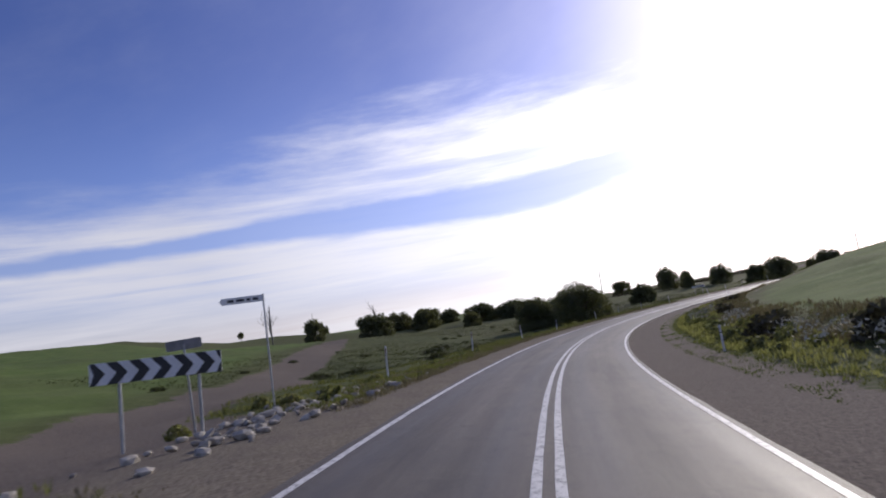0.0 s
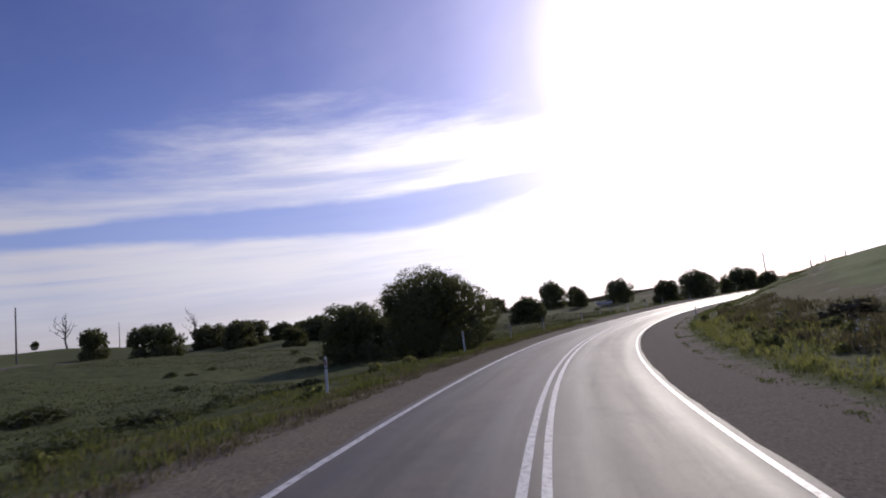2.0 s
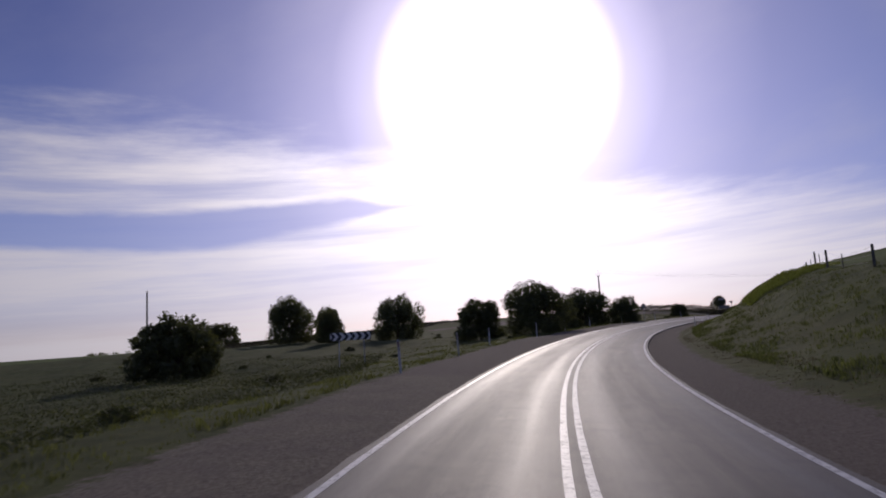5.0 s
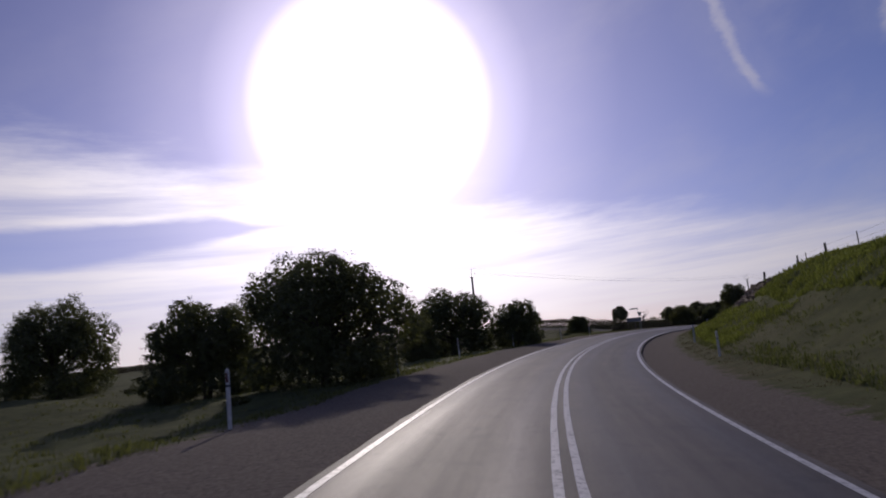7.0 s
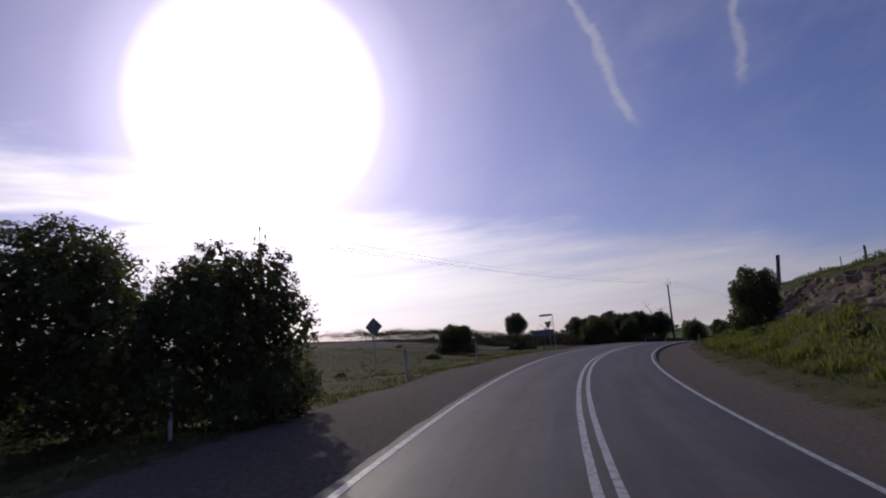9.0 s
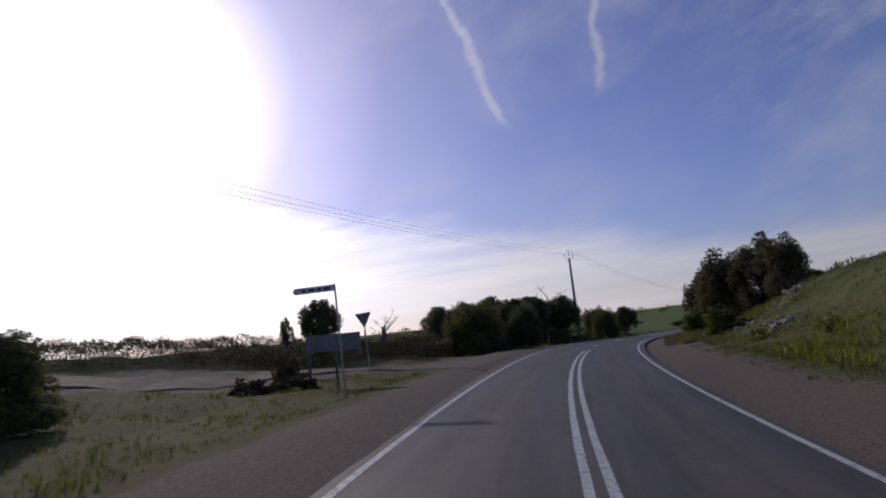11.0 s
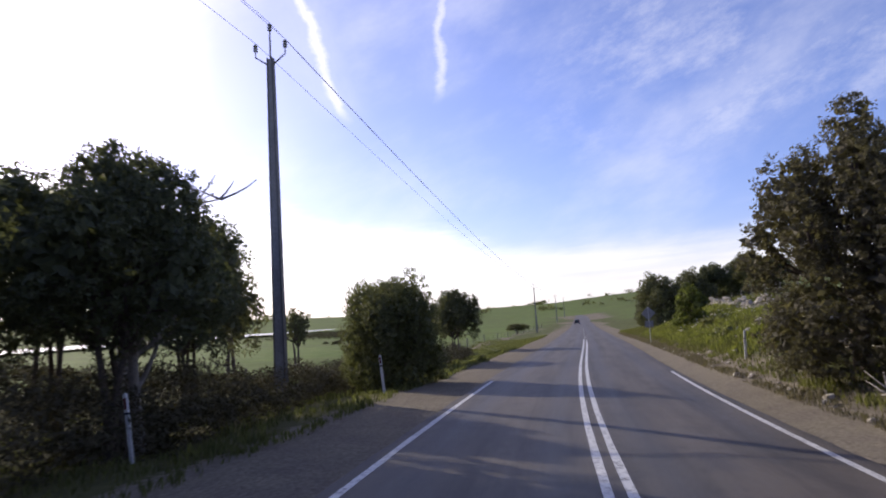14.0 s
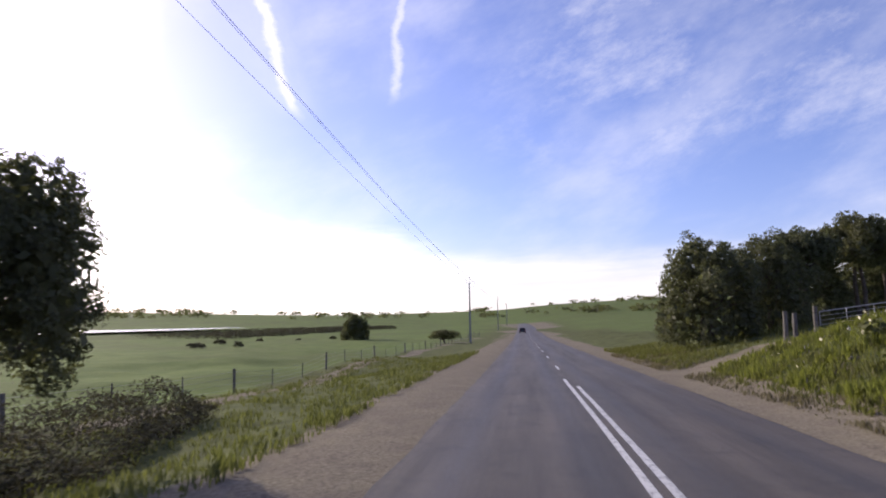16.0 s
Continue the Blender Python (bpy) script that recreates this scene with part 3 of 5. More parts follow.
def distance_to(path, x, y):
    best = np.full(x.shape, 1e9)
    for (ax, ay), (bx, by) in zip(path[:-1], path[1:]):
        lx, ly = bx - ax, by - ay
        t = np.clip(((x - ax) * lx + (y - ay) * ly) / (lx * lx + ly * ly), 0, 1)
        best = np.minimum(best, np.hypot(x - ax - t * lx, y - ay - t * ly))
    return best


# side roads and tracks that leave the road
SIDE_ROADS = [
    ([along(10, -4), (-24, 3.5), (-33.4, 10.6), (-42, 20.0)], 4.0),
    ([along(296, -4), (-21, 281.8), (-27.5, 282.4), (-33.2, 280.6), (-45, 276.2), (-60, 270.2), (-95, 256)], 4.4),
    ([along(400, 4), along(403, 9), along(404.2, 14.5), along(404, 24)], 1.8),
    ([(-38, 15.6), (-63.4, 36.2), (-99.5, 63.4), (-141, 94), (-200, 150), (-300, 235)], 2.9),
    ([along(390, -14.5), along(420, -14.5), along(470, -15), along(640, -15)], 0.9),
]
make_ground()


def strip(name, s0, s1, d0, d1, lift, mat, step=1.0, cols=1, label=None, parent=None, wobble=0.0, thick=0.0):
    """A band that lies along the road between two offsets, lifted above the carriageway."""
    ss = np.arange(s0, s1 + 1e-6, step)
    if ss[-1] < s1 - 1e-3:
        ss = np.append(ss, s1)
    verts, faces, lane, run = [], [], [], []
    r = np.random.RandomState(int(abs(s0 * 7 + d0 * 31)) % 9999)
    for s in ss:
        x, y, z, b, tx, ty = road_at(s)
        for c in range(cols + 1):
            d = d0 + (d1 - d0) * c / cols
            if mat is ASPHALT and c == cols:
                d = float(np.interp(s, [-58, 60, 110, 290, 335, 360], [3.0, 3.05, 3.2, 3.2, 3.45, 3.5]))
            if mat is ASPHALT and c == 0:
                d = -float(np.interp(s, [-58, 272, 284], [3.16, 3.16, 3.4]))
            if wobble and c in (0, cols):
                d += r.uniform(-wobble, wobble)
            crown = -0.012 * abs(d)
            verts.append((x + ty * d, y - tx * d, z - b * d + crown + lift))
            lane.append((d + 6.4) / 3.2)
            run.append(s)
    n = cols + 1
    for i in range(len(ss) - 1):
        for c in range(cols):
            a = i * n + c
            faces.append((a, a + 1, a + 1 + n, a + n))
    if thick:
        base = len(verts)
        verts += [(x, y, z - thick) for x, y, z in verts]
        for i in range(len(ss) - 1):
            a, b2 = i * n, i * n + cols
            faces.append((a, a + n, a + n + base, a + base))
            faces.append((b2 + n, b2, b2 + base, b2 + n + base))
    ob = mesh_object(name, verts, faces, mat, parent)
    if mat is ASPHALT:
        ob.data.attributes.new("lane", "FLOAT", "POINT").data.foreach_set("value", np.array((lane * 2)[:len(ob.data.vertices)], np.float32))
        ob.data.attributes.new("run", "FLOAT", "POINT").data.foreach_set("value", np.array((run * 2)[:len(ob.data.vertices)], np.float32))
    return ob


def taper_marking(s0, s1, d0, d1, w=0.12):
    verts, faces = [], []
    ss = np.linspace(s0, s1, int(abs(s1 - s0)) + 1)
    for s in ss:
        x, y, z, b, tx, ty = road_at(s)
        m = d0 + (d1 - d0) * (s - s0) / (s1 - s0)
        for d in (m - w / 2, m + w / 2):
            verts.append((x + ty * d, y - tx * d, z - b * d - 0.012 * abs(d) + 0.005))
    for i in range(len(ss) - 1):
        faces.append((2 * i, 2 * i + 1, 2 * i + 3, 2 * i + 2))
    return tagged(mesh_object("road_marking", verts, faces, PAINT, road), "worn white painted line")


road = strip("road", -58, 749, -3.4, 3.45, 0.0, ASPHALT, cols=8, wobble=0.03, thick=0.14)
tagged(road, "worn grey asphalt two-lane country road, banked in the bend", "road", kind="structure")
LINE, LANE = 0.12, 3.02


def marking(s0, s1, d, w=LINE):
    return tagged(strip("road_marking", s0, s1, d - w / 2, d + w / 2, 0.005, PAINT, parent=road, step=min(1.0, s1 - s0), wobble=0.006), "worn white painted line")


marking(-58, 299, -0.13)
marking(-58, 300, 0.13)
marking(321, 397, -0.13)
marking(320, 394, 0.13)
marking(305.6, 308.8, -0.05)
for i in range(14):
    marking(403 + i * 12, 406 + i * 12, 0.0)
marking(-58, 301, -2.95)
for i in range(5):
    marking(303.1 + i * 5.4, 305.1 + i * 5.4, -LANE if i < 3 else -3.1)
marking(332.5, 351, -3.15)
# the far edge line, where the lane is a little wider or narrower
for s0, s1, d0, d1 in ((-58, 60, 2.8, 2.85), (60, 110, 2.85, 3.02), (110, 270, 3.02, 3.0), (270, 305, 3.0, 2.88), (305, 330, 2.88, 3.02), (330, 354.5, 3.02, 3.3)):
    taper_marking(s0, s1, d0, d1)

# ---- trees ----


def tube(verts, faces, pts, radii, sides=7):
    """A tapered limb through points."""
    base = len(verts)
    for i, p in enumerate(pts):
        q = pts[min(i + 1, len(pts) - 1)] - pts[max(i - 1, 0)]
        q = q.normalized() if q.length > 1e-6 else Vector((0, 0, 1))
        a = q.orthogonal().normalized()
        b = q.cross(a)
        for j in range(sides):
            t = 6.2832 * j / sides
            verts.append(tuple(p + (a * math.cos(t) + b * math.sin(t)) * radii[i]))
    for i in range(len(pts) - 1):
        for j in range(sides):
            k = base + i * sides
            faces.append((k + j, k + (j + 1) % sides, k + sides + (j + 1) % sides, k + sides + j))
    faces.append(tuple(base + (len(pts) - 1) * sides + j for j in range(sides)))


def limb_path(r, a, b, bend, n=5):
    out = []
    side = Vector((r.uniform(-1, 1), r.uniform(-1, 1), r.uniform(-0.3, 0.3))) * bend
    for i in range(n + 1):
        t = i / n
        out.append(a.lerp(b, t) + side * math.sin(3.1416 * t) + Vector((r.uniform(-1, 1), r.uniform(-1, 1), r.uniform(-1, 1))) * bend * 0.12)
    return out


def make_tree(name, seed, height, spread, low, clumps, leaves, leaf, mat, lobes=5, stems=1, droop=0.0, skirt=0.0, bark=None, rough=0.09):
    """A tree of unit pose at its base: bark-covered trunk and limbs, and a crown of leaf clumps in several lobes."""
    r = random.Random(seed)
    root = empty(name, Matrix())
    tv, tf = [], []
    # the crown is a dome of many round heads; a skirt of lower ones may hang to the ground
    centres = []
    crown_h = height - low
    turn0 = r.uniform(0, 6.283)
    for i in range(lobes):
        up = 0.04 + 0.94 * ((i + 0.5) / lobes) ** 0.9
        a = turn0 + 2.39996 * i + r.uniform(-0.35, 0.35)
        flat = math.sqrt(max(0.0, 1 - up * up))
        out = r.uniform(0.66, 0.86) * (r.uniform(0.78, 1.06) if i % 3 else 1.0)
        c = Vector((math.cos(a) * flat * spread * out, math.sin(a) * flat * spread * out, low + crown_h * (0.30 + 0.46 * up * r.uniform(0.86, 1.06))))
        k = r.uniform(0.19, 0.32)
        centres.append((c, spread * k, crown_h * k * r.uniform(0.6, 0.9)))
    centres.append((Vector((r.uniform(-0.1, 0.1) * spread, r.uniform(-0.1, 0.1) * spread, low + crown_h * 0.50)), spread * 0.60, crown_h * 0.34))
    if skirt:
        for i in range(8):
            a = 6.283 * i / 8 + r.uniform(-0.3, 0.3)
            k = spread * r.uniform(0.56, 0.74)
            centres.append((Vector((math.cos(a) * k, math.sin(a) * k, height * r.uniform(0.10, 0.24))), spread * r.uniform(0.24, 0.36), height * r.uniform(0.16, 0.24)))
    for k in range(stems):
        foot = Vector((r.uniform(-0.25, 0.25), r.uniform(-0.25, 0.25), -0.25)) if stems > 1 else Vector((0, 0, -0.25))
        fork = foot + Vector((r.uniform(-0.3, 0.3), r.uniform(-0.3, 0.3), low + crown_h * r.uniform(0.12, 0.25) + 0.25))
        r0 = height * 0.034 / math.sqrt(stems)
        pts = limb_path(r, foot, fork, 0.12 * height * 0.2)
        tube(tv, tf, pts, [r0 * (1.35 if i == 0 else 1 - 0.09 * i) for i in range(len(pts))], 8)
        mine = centres[k:lobes + 1:stems]
        for c, rx, rz in mine:
            tip = c + Vector((r.uniform(-0.2, 0.2) * rx, r.uniform(-0.2, 0.2) * rx, rz * 0.4))
            pts = limb_path(r, fork, tip, 0.06 * height)
            tube(tv, tf, pts, [r0 * 0.62 * (1 - 0.15 * i) for i in range(len(pts))], 6)
            for _ in range(4):
                a = pts[r.randint(2, 4)]
                e = c + Vector((r.uniform(-0.55, 0.55) * rx, r.uniform(-0.55, 0.55) * rx, r.uniform(-0.5, 0.6) * rz))
                sub = limb_path(r, a, e, 0.04 * height, 3)
                tube(tv, tf, sub, [r0 * 0.28, r0 * 0.2, r0 * 0.13, r0 * 0.06], 5)
    mesh_object("trunk", tv, tf, bark or BARK, root, True)
    # leaf clumps over the outer faces of the lobes
    rs = np.random.RandomState(seed)
    mid = np.array([c[:] for c, _, _ in centres])
    rad = np.array([(rx, rx, rz) for _, rx, rz in centres])
    weights = rad[:, 0] * (rad[:, 0] + rad[:, 2])
    pick = rs.choice(len(centres), clumps * 4, p=weights / weights.sum())
    v = rs.normal(size=(clumps * 4, 3))
    v /= np.linalg.norm(v, axis=1)[:, None]
    p = mid[pick] + v * rad[pick] * rs.uniform(0.98 - rough, 0.98 + rough * 0.7, (clumps * 4, 1))
    inside = (((p[:, None, :] - mid[None]) / rad[None]) ** 2).sum(2)
    inside[np.arange(len(p)), pick] = 9.0
    ok = np.nonzero((inside.min(1) > 0.62) & (p[:, 2] > 0.12))[0][:clumps]
    p, v = p[ok], v[ok] / rad[pick[ok]]
    v /= np.linalg.norm(v, axis=1)[:, None]
    cs = (spread * rs.uniform(0.02, 0.05, len(p)))[:, None, None]
    q = p[:, None, :] + np.clip(rs.normal(size=(len(p), leaves, 3)), -1.4, 1.4) * cs * np.array([1, 1, 0.8])
    if droop:
        q[:, :, 2] -= droop * np.abs(rs.normal(size=(len(p), leaves))) * cs[:, :, 0]
    q, face = q.reshape(-1, 3), np.repeat(v, leaves, 0)
    size = leaf * rs.uniform(0.6, 1.3, size=len(q))
    # oversized leaves added inside to keep light from showing through the crown
    core = len(q) // 7
    pick = rs.choice(len(centres), core, p=weights / weights.sum())
    deep = rs.normal(size=(core, 3))
    deep /= np.linalg.norm(deep, axis=1)[:, None]
    q = np.concatenate([q, mid[pick] + deep * rad[pick] * rs.uniform(0.45, 0.86, (core, 1))])
    face = np.concatenate([face, deep])
    size = np.concatenate([size, leaf * rs.uniform(2.2, 3.6, core)])
    reach = np.percentile(np.hypot(q[:, 0], q[:, 1]), 97)
    q[:, :2] *= spread / reach
    q[:, 2] = np.where(q[:, 2] > low, low + (q[:, 2] - low) * (height - low) / (np.percentile(q[:, 2], 99.7) - low), q[:, 2])
    keep = q[:, 2] > 0.05
    q, size, face = q[keep], size[keep], face[keep]
    n = len(q)
    face = face * 0.75 + rs.normal(size=(n, 3)) * 0.55
    face /= np.linalg.norm(face, axis=1)[:, None]
    u = np.cross(face, rs.normal(size=(n, 3)))
    u /= np.linalg.norm(u, axis=1)[:, None]
    w = np.cross(face, u)
    u, w = u * size[:, None], w * size[:, None] * 0.5
    verts = np.stack([q - u, q + w, q + u, q - w], 1).reshape(-1, 3)
    crown = quads("crown", verts, mat)
    crown.parent = root
    return root


def quads(name, verts, mat):
    """One mesh of loose quads, four vertices each."""
    n = len(verts) // 4
    me = bpy.data.meshes.new(name)
    me.vertices.add(len(verts))
    me.vertices.foreach_set("co", np.asarray(verts, np.float32).ravel())
    me.loops.add(n * 4)
    me.loops.foreach_set("vertex_index", np.arange(n * 4))
    me.polygons.add(n)
    me.polygons.foreach_set("loop_start", np.arange(0, n * 4, 4))
    me.update(calc_edges=True)
    me.materials.append(mat)
    return new(name, me)


class Grove:
    """Trees of one kind: the first is built, the rest are copies on the same meshes."""

    def __init__(self, group, label, category="tree", **how):
        self.first, self.group, self.label, self.category, self.how = None, group, label, category, how

    def plant(self, s, d, height, width, turn=0.0, label="", at=None):
        """Stand one at station s and offset d (or at a plan position), so high and so wide."""
        p = spot(s, d) if at is None else Vector((at[0], at[1], level(*at)))
        k, h = width / (2 * self.how["spread"]), height / self.how["height"]
        m = pose(p.x, p.y, p.z - 0.04, 0, 0, turn) @ Matrix.Diagonal((k, k, h, 1))
        if self.first is None:
            self.first = make_tree(**self.how)
            self.first.matrix_basis = m
            ob = self.first
        else:
            ob = copy_thing(self.first, m @ Matrix.Diagonal((*(1 / v for v in self.first.scale), 1)))
        return tagged(ob, label or self.label, self.category, self.group)


NEAR_A = Grove("dark trees beside the bend", "dense dark-green broad tree with foliage down to the grass", name="tree", seed=11, height=6.0, spread=3.7, low=0.3, clumps=1500, leaves=36, leaf=0.05, mat=OLIVE, lobes=20, stems=2, skirt=1.0)
NEAR_B = Grove("dark trees beside the bend", "dark-green bushy roadside tree with small gaps in the crown", name="tree", seed=23, height=5.0, spread=2.9, low=0.3, clumps=1150, leaves=38, leaf=0.05, mat=OLIVE, lobes=16, stems=3, skirt=1.0)
FINE = Grove("dark trees beside the bend", "dense fine-leaved dark tree close to the shoulder", name="tree", seed=29, height=5.0, spread=2.7, low=0.3, clumps=1300, leaves=40, leaf=0.044, mat=OLIVE, lobes=15, stems=3, skirt=1.0)
STEMMED = Grove("dark trees beside the bend", "grey-green roadside tree with an open crown on bare stems", name="tree", seed=37, height=6.0, spread=2.6, low=1.3, clumps=760, leaves=38, leaf=0.05, mat=GUM, lobes=13, stems=4, droop=0.5)
FAR_A = Grove("trees across the fields", "dark round-crowned tree standing in a paddock", name="tree", seed=43, height=6.0, spread=4.0, low=0.3, clumps=520, leaves=28, leaf=0.125, mat=OLIVE, lobes=15, stems=2, rough=0.08, skirt=1.0)
FAR_C = Grove("trees across the fields", "dark spreading tree with a ragged low crown in a paddock", name="tree", seed=47, height=5.5, spread=4.4, low=0.4, clumps=520, leaves=28, leaf=0.125, mat=OLIVE, lobes=12, stems=2, rough=0.09, skirt=1.0)
FAR_B = Grove("trees across the fields", "small dark tree with an uneven crown on a slope", name="tree", seed=57, height=5.0, spread=2.6, low=0.6, clumps=230, leaves=26, leaf=0.10, mat=OLIVE, lobes=10, stems=2, rough=0.09)
TALL = Grove("tall trees on the inner verge", "tall dull brown-green tree on the inner verge", name="tree", seed=71, height=7.5, spread=2.7, low=0.6, clumps=1050, leaves=38, leaf=0.054, mat=SHEOAK, lobes=17, stems=2, skirt=1.0, droop=0.4)
GUMS = Grove("gum trees by the gate", "dark-crowned gum tree with light gaps and bare stems", name="gum_tree", seed=83, height=8.5, spread=3.8, low=0.7, clumps=760, leaves=36, leaf=0.085, mat=GUM, lobes=16, stems=3, droop=0.4, skirt=1.0)
UMBRELLA = Grove("gum trees by the gate", "gum tree with a flat high crown on bare limbs", name="gum_tree", seed=89, height=8.5, spread=3.4, low=3.6, clumps=520, leaves=36, leaf=0.085, mat=GUM, lobes=14, stems=2, droop=0.3)
SLIM = Grove("slender paddock trees", "slender pale-stemmed tree with a thin backlit crown", name="tree", seed=97, height=6.5, spread=1.5, low=2.3, clumps=150, leaves=30, leaf=0.07, mat=GUM, lobes=8, stems=2, droop=0.6)
LIGHT = Grove("fresh green bushes", "fresh yellow-green leafy bush on a grassy bank", "bush", name="bush", seed=101, height=4.2, spread=1.5, low=0.2, clumps=260, leaves=32, leaf=0.07, mat=FRESH, lobes=10, stems=3, skirt=1.0)

# first bend: outer side
NEAR_A.plant(95.2, -10.2, 6.1, 8.5, 230, "broad dark dome-shaped tree close to the road edge")
NEAR_A.plant(121, -22.5, 6.6, 12.4, 200)
NEAR_B.plant(112, -26.0, 6.0, 8.4, 20)
NEAR_B.plant(128, -20.0, 3.0, 5.0, 260)
NEAR_B.plant(137, -31.0, 4.2, 8.0, 150)
for at, h, w, turn in (((-172, 129), 7.8, 10.0, 10), ((-214, 173), 7.6, 11, 60), ((-203, 181), 7.4, 11, 130), ((-205, 196), 6.0, 8, 200),
                       ((-163, 172), 6.4, 11, 250), ((-150, 176), 5.6, 11, 300), ((-246, 151), 9.6, 7.4, 45), ((-336, 214), 5.6, 5.0, 80),
                       ((-151, 252), 5.6, 7, 15), ((-88.9, 158.5), 5.0, 5.6, 100), ((-139, 142), 4.4, 4.6, 33), ((-182, 160), 7.4, 8.0, 77)):
    (FAR_C if turn % 20 else FAR_A).plant(0, 0, h * 1.06, w * 1.28, turn, at=at)
NEAR_A.plant(210, -57.8, 8.0, 8.6, 200)
NEAR_A.plant(206, -33.6, 6.6, 7.2, 110)
NEAR_B.plant(201, -41.2, 4.6, 4.0, 20)
NEAR_B.plant(212, -52.0, 5.8, 4.6, 120)
FAR_B.plant(0, 0, 8.0, 6.0, 190, at=(-495, 236))
NEAR_A.plant(199.5, -10.9, 6.2, 8.8, 205, "great dark domed tree beside the gravel shoulder")
NEAR_B.plant(202, -19.2, 5.1, 6.6, 75)
NEAR_A.plant(230, -15.0, 6.4, 9.3, 275, "great dark domed tree with gaps of light near the shoulder")
NEAR_B.plant(230, -8.3, 4.2, 4.6, 190)
NEAR_B.plant(221, -14.4, 4.0, 3.0, 20)
SLIM.plant(294, -16.6, 3.3, 0.9, 0, "small round-topped sapling on a thin stem")
STEMMED.plant(0, 0, 4.9, 3.5, 250, "ragged grey-green tree standing in scrub", at=(-29.6, 291.9))
NEAR_B.plant(275, -15.8, 2.9, 4.2, 60)
# second bend: outer side
FINE.plant(314.5, -11.2, 5.0, 6.0, 220)
STEMMED.plant(326, -15.8, 5.3, 5.4, 100)
FINE.plant(323.5, -8.9, 4.7, 3.7, 15)
STEMMED.plant(324.5, -18.5, 4.9, 4.6, 95)
STEMMED.plant(333, -16.0, 6.1, 4.6, 330)
STEMMED.plant(338, -14.0, 6.0, 5.2, 75)
STEMMED.plant(329.5, -12.2, 5.8, 5.0, 215)
STEMMED.plant(346.5, -12.0, 6.5, 4.4, 140)
STEMMED.plant(340, -9.4, 6.3, 5.4, 280, "ragged grey-green tree tangled with dead limbs")
STEMMED.plant(344, -14.6, 6.8, 5.2, 30)
STEMMED.plant(334, -11.5, 6.0, 5.0, 150)
FINE.plant(351.6, -6.9, 4.3, 4.1, 45)
FINE.plant(365.6, -11.5, 5.7, 5.2, 140)
STEMMED.plant(381.4, -10.7, 6.2, 4.5, 170, "round dark tree on a short trunk at the paddock corner")
SLIM.plant(361, -19.3, 6.5, 2.7, 80)
SLIM.plant(379, -24.0, 5.8, 2.6, 200)
FAR_B.plant(0, 0, 2.6, 6.4, 10, "low broad dark tree beside a power pole", at=(106.5, 430.5))
FAR_A.plant(539, -46.2, 7.0, 7.6, 60)
# second bend: inner side
NEAR_B.plant(261, 9.6, 4.0, 3.6, 20, "dark bushy tree beside a rock cutting")
TALL.plant(346, 6.8, 6.7, 5.0, 100)
TALL.plant(340, 9.2, 5.6, 5.2, 250)
TALL.plant(327, 9.8, 7.0, 5.8, 60)
TALL.plant(323.5, 13.0, 6.6, 5.6, 130)
TALL.plant(307, 12.6, 4.0, 3.2, 190)
LIGHT.plant(318, 7.0, 2.0, 2.6, 0)
LIGHT.plant(303, 8.0, 1.8, 2.4, 120)
LIGHT.plant(380.5, 8.1, 3.3, 2.8, 40)
LIGHT.plant(352, 8.0, 1.6, 3.0, 200)
# behind the gate
GUMS.plant(412, 9.4, 6.6, 6.2, 0)
GUMS.plant(415, 14.0, 6.2, 5.6, 80)
GUMS.plant(424, 20.0, 6.2, 7.0, 130)
GUMS.plant(430, 27.0, 6.0, 6.6, 200)
UMBRELLA.plant(418, 17.2, 6.9, 5.0, 20)
UMBRELLA.plant(421, 22.5, 8.1, 6.4, 160)
UMBRELLA.plant(427, 27.5, 8.6, 5.6, 240)
UMBRELLA.plant(439, 37.4, 9.9, 7.6, 320, "lone gum tree with a flat umbrella crown")


# ---- small builders ----


def box(bm, size, at=(0, 0, 0), turn=None, bevel=0.0):
    m = Matrix.Translation(at) @ (turn or Matrix()) @ Matrix.Diagonal((*size, 1))
    made = bmesh.ops.create_cube(bm, size=1.0, matrix=m)
    if bevel:
        edges = list({e for v in made["verts"] for e in v.link_edges})
        bmesh.ops.bevel(bm, geom=edges, offset=bevel, segments=2, affect="EDGES", profile=0.6)


def pipe(bm, a, b, r0, r1=None, sides=10):
    a, b = Vector(a), Vector(b)
    q = (b - a).to_track_quat("Z", "Y").to_matrix().to_4x4()
    m = Matrix.Translation((a + b) / 2) @ q
    bmesh.ops.create_cone(bm, cap_ends=True, segments=sides, radius1=r0, radius2=r0 if r1 is None else r1, depth=(b - a).length, matrix=m)


def outline(bm, pts, thick, at=(0, 0, 0), turn=None):
    """A flat plate: the outline in x and z, so thick along y."""
    m = Matrix.Translation(at) @ (turn or Matrix())
    front = [bm.verts.new(m @ Vector((x, -thick / 2, z))) for x, z in pts]
    back = [bm.verts.new(m @ Vector((x, thick / 2, z))) for x, z in pts]
    bm.faces.new(front)
    bm.faces.new(back[::-1])
    for i in range(len(pts)):
        j = (i + 1) % len(pts)
        bm.faces.new((front[j], front[i], back[i], back[j]))


def facing(s, d, turn=0.0, lean=0.0, dz=0.0):
    """Pose on the ground whose -y side looks back along the road at oncoming drivers of the near lane."""
    p = spot(s, d, dz)
    return pose(p.x, p.y, p.z, 0, lean, heading(s) + turn)


# ---- guide posts ----


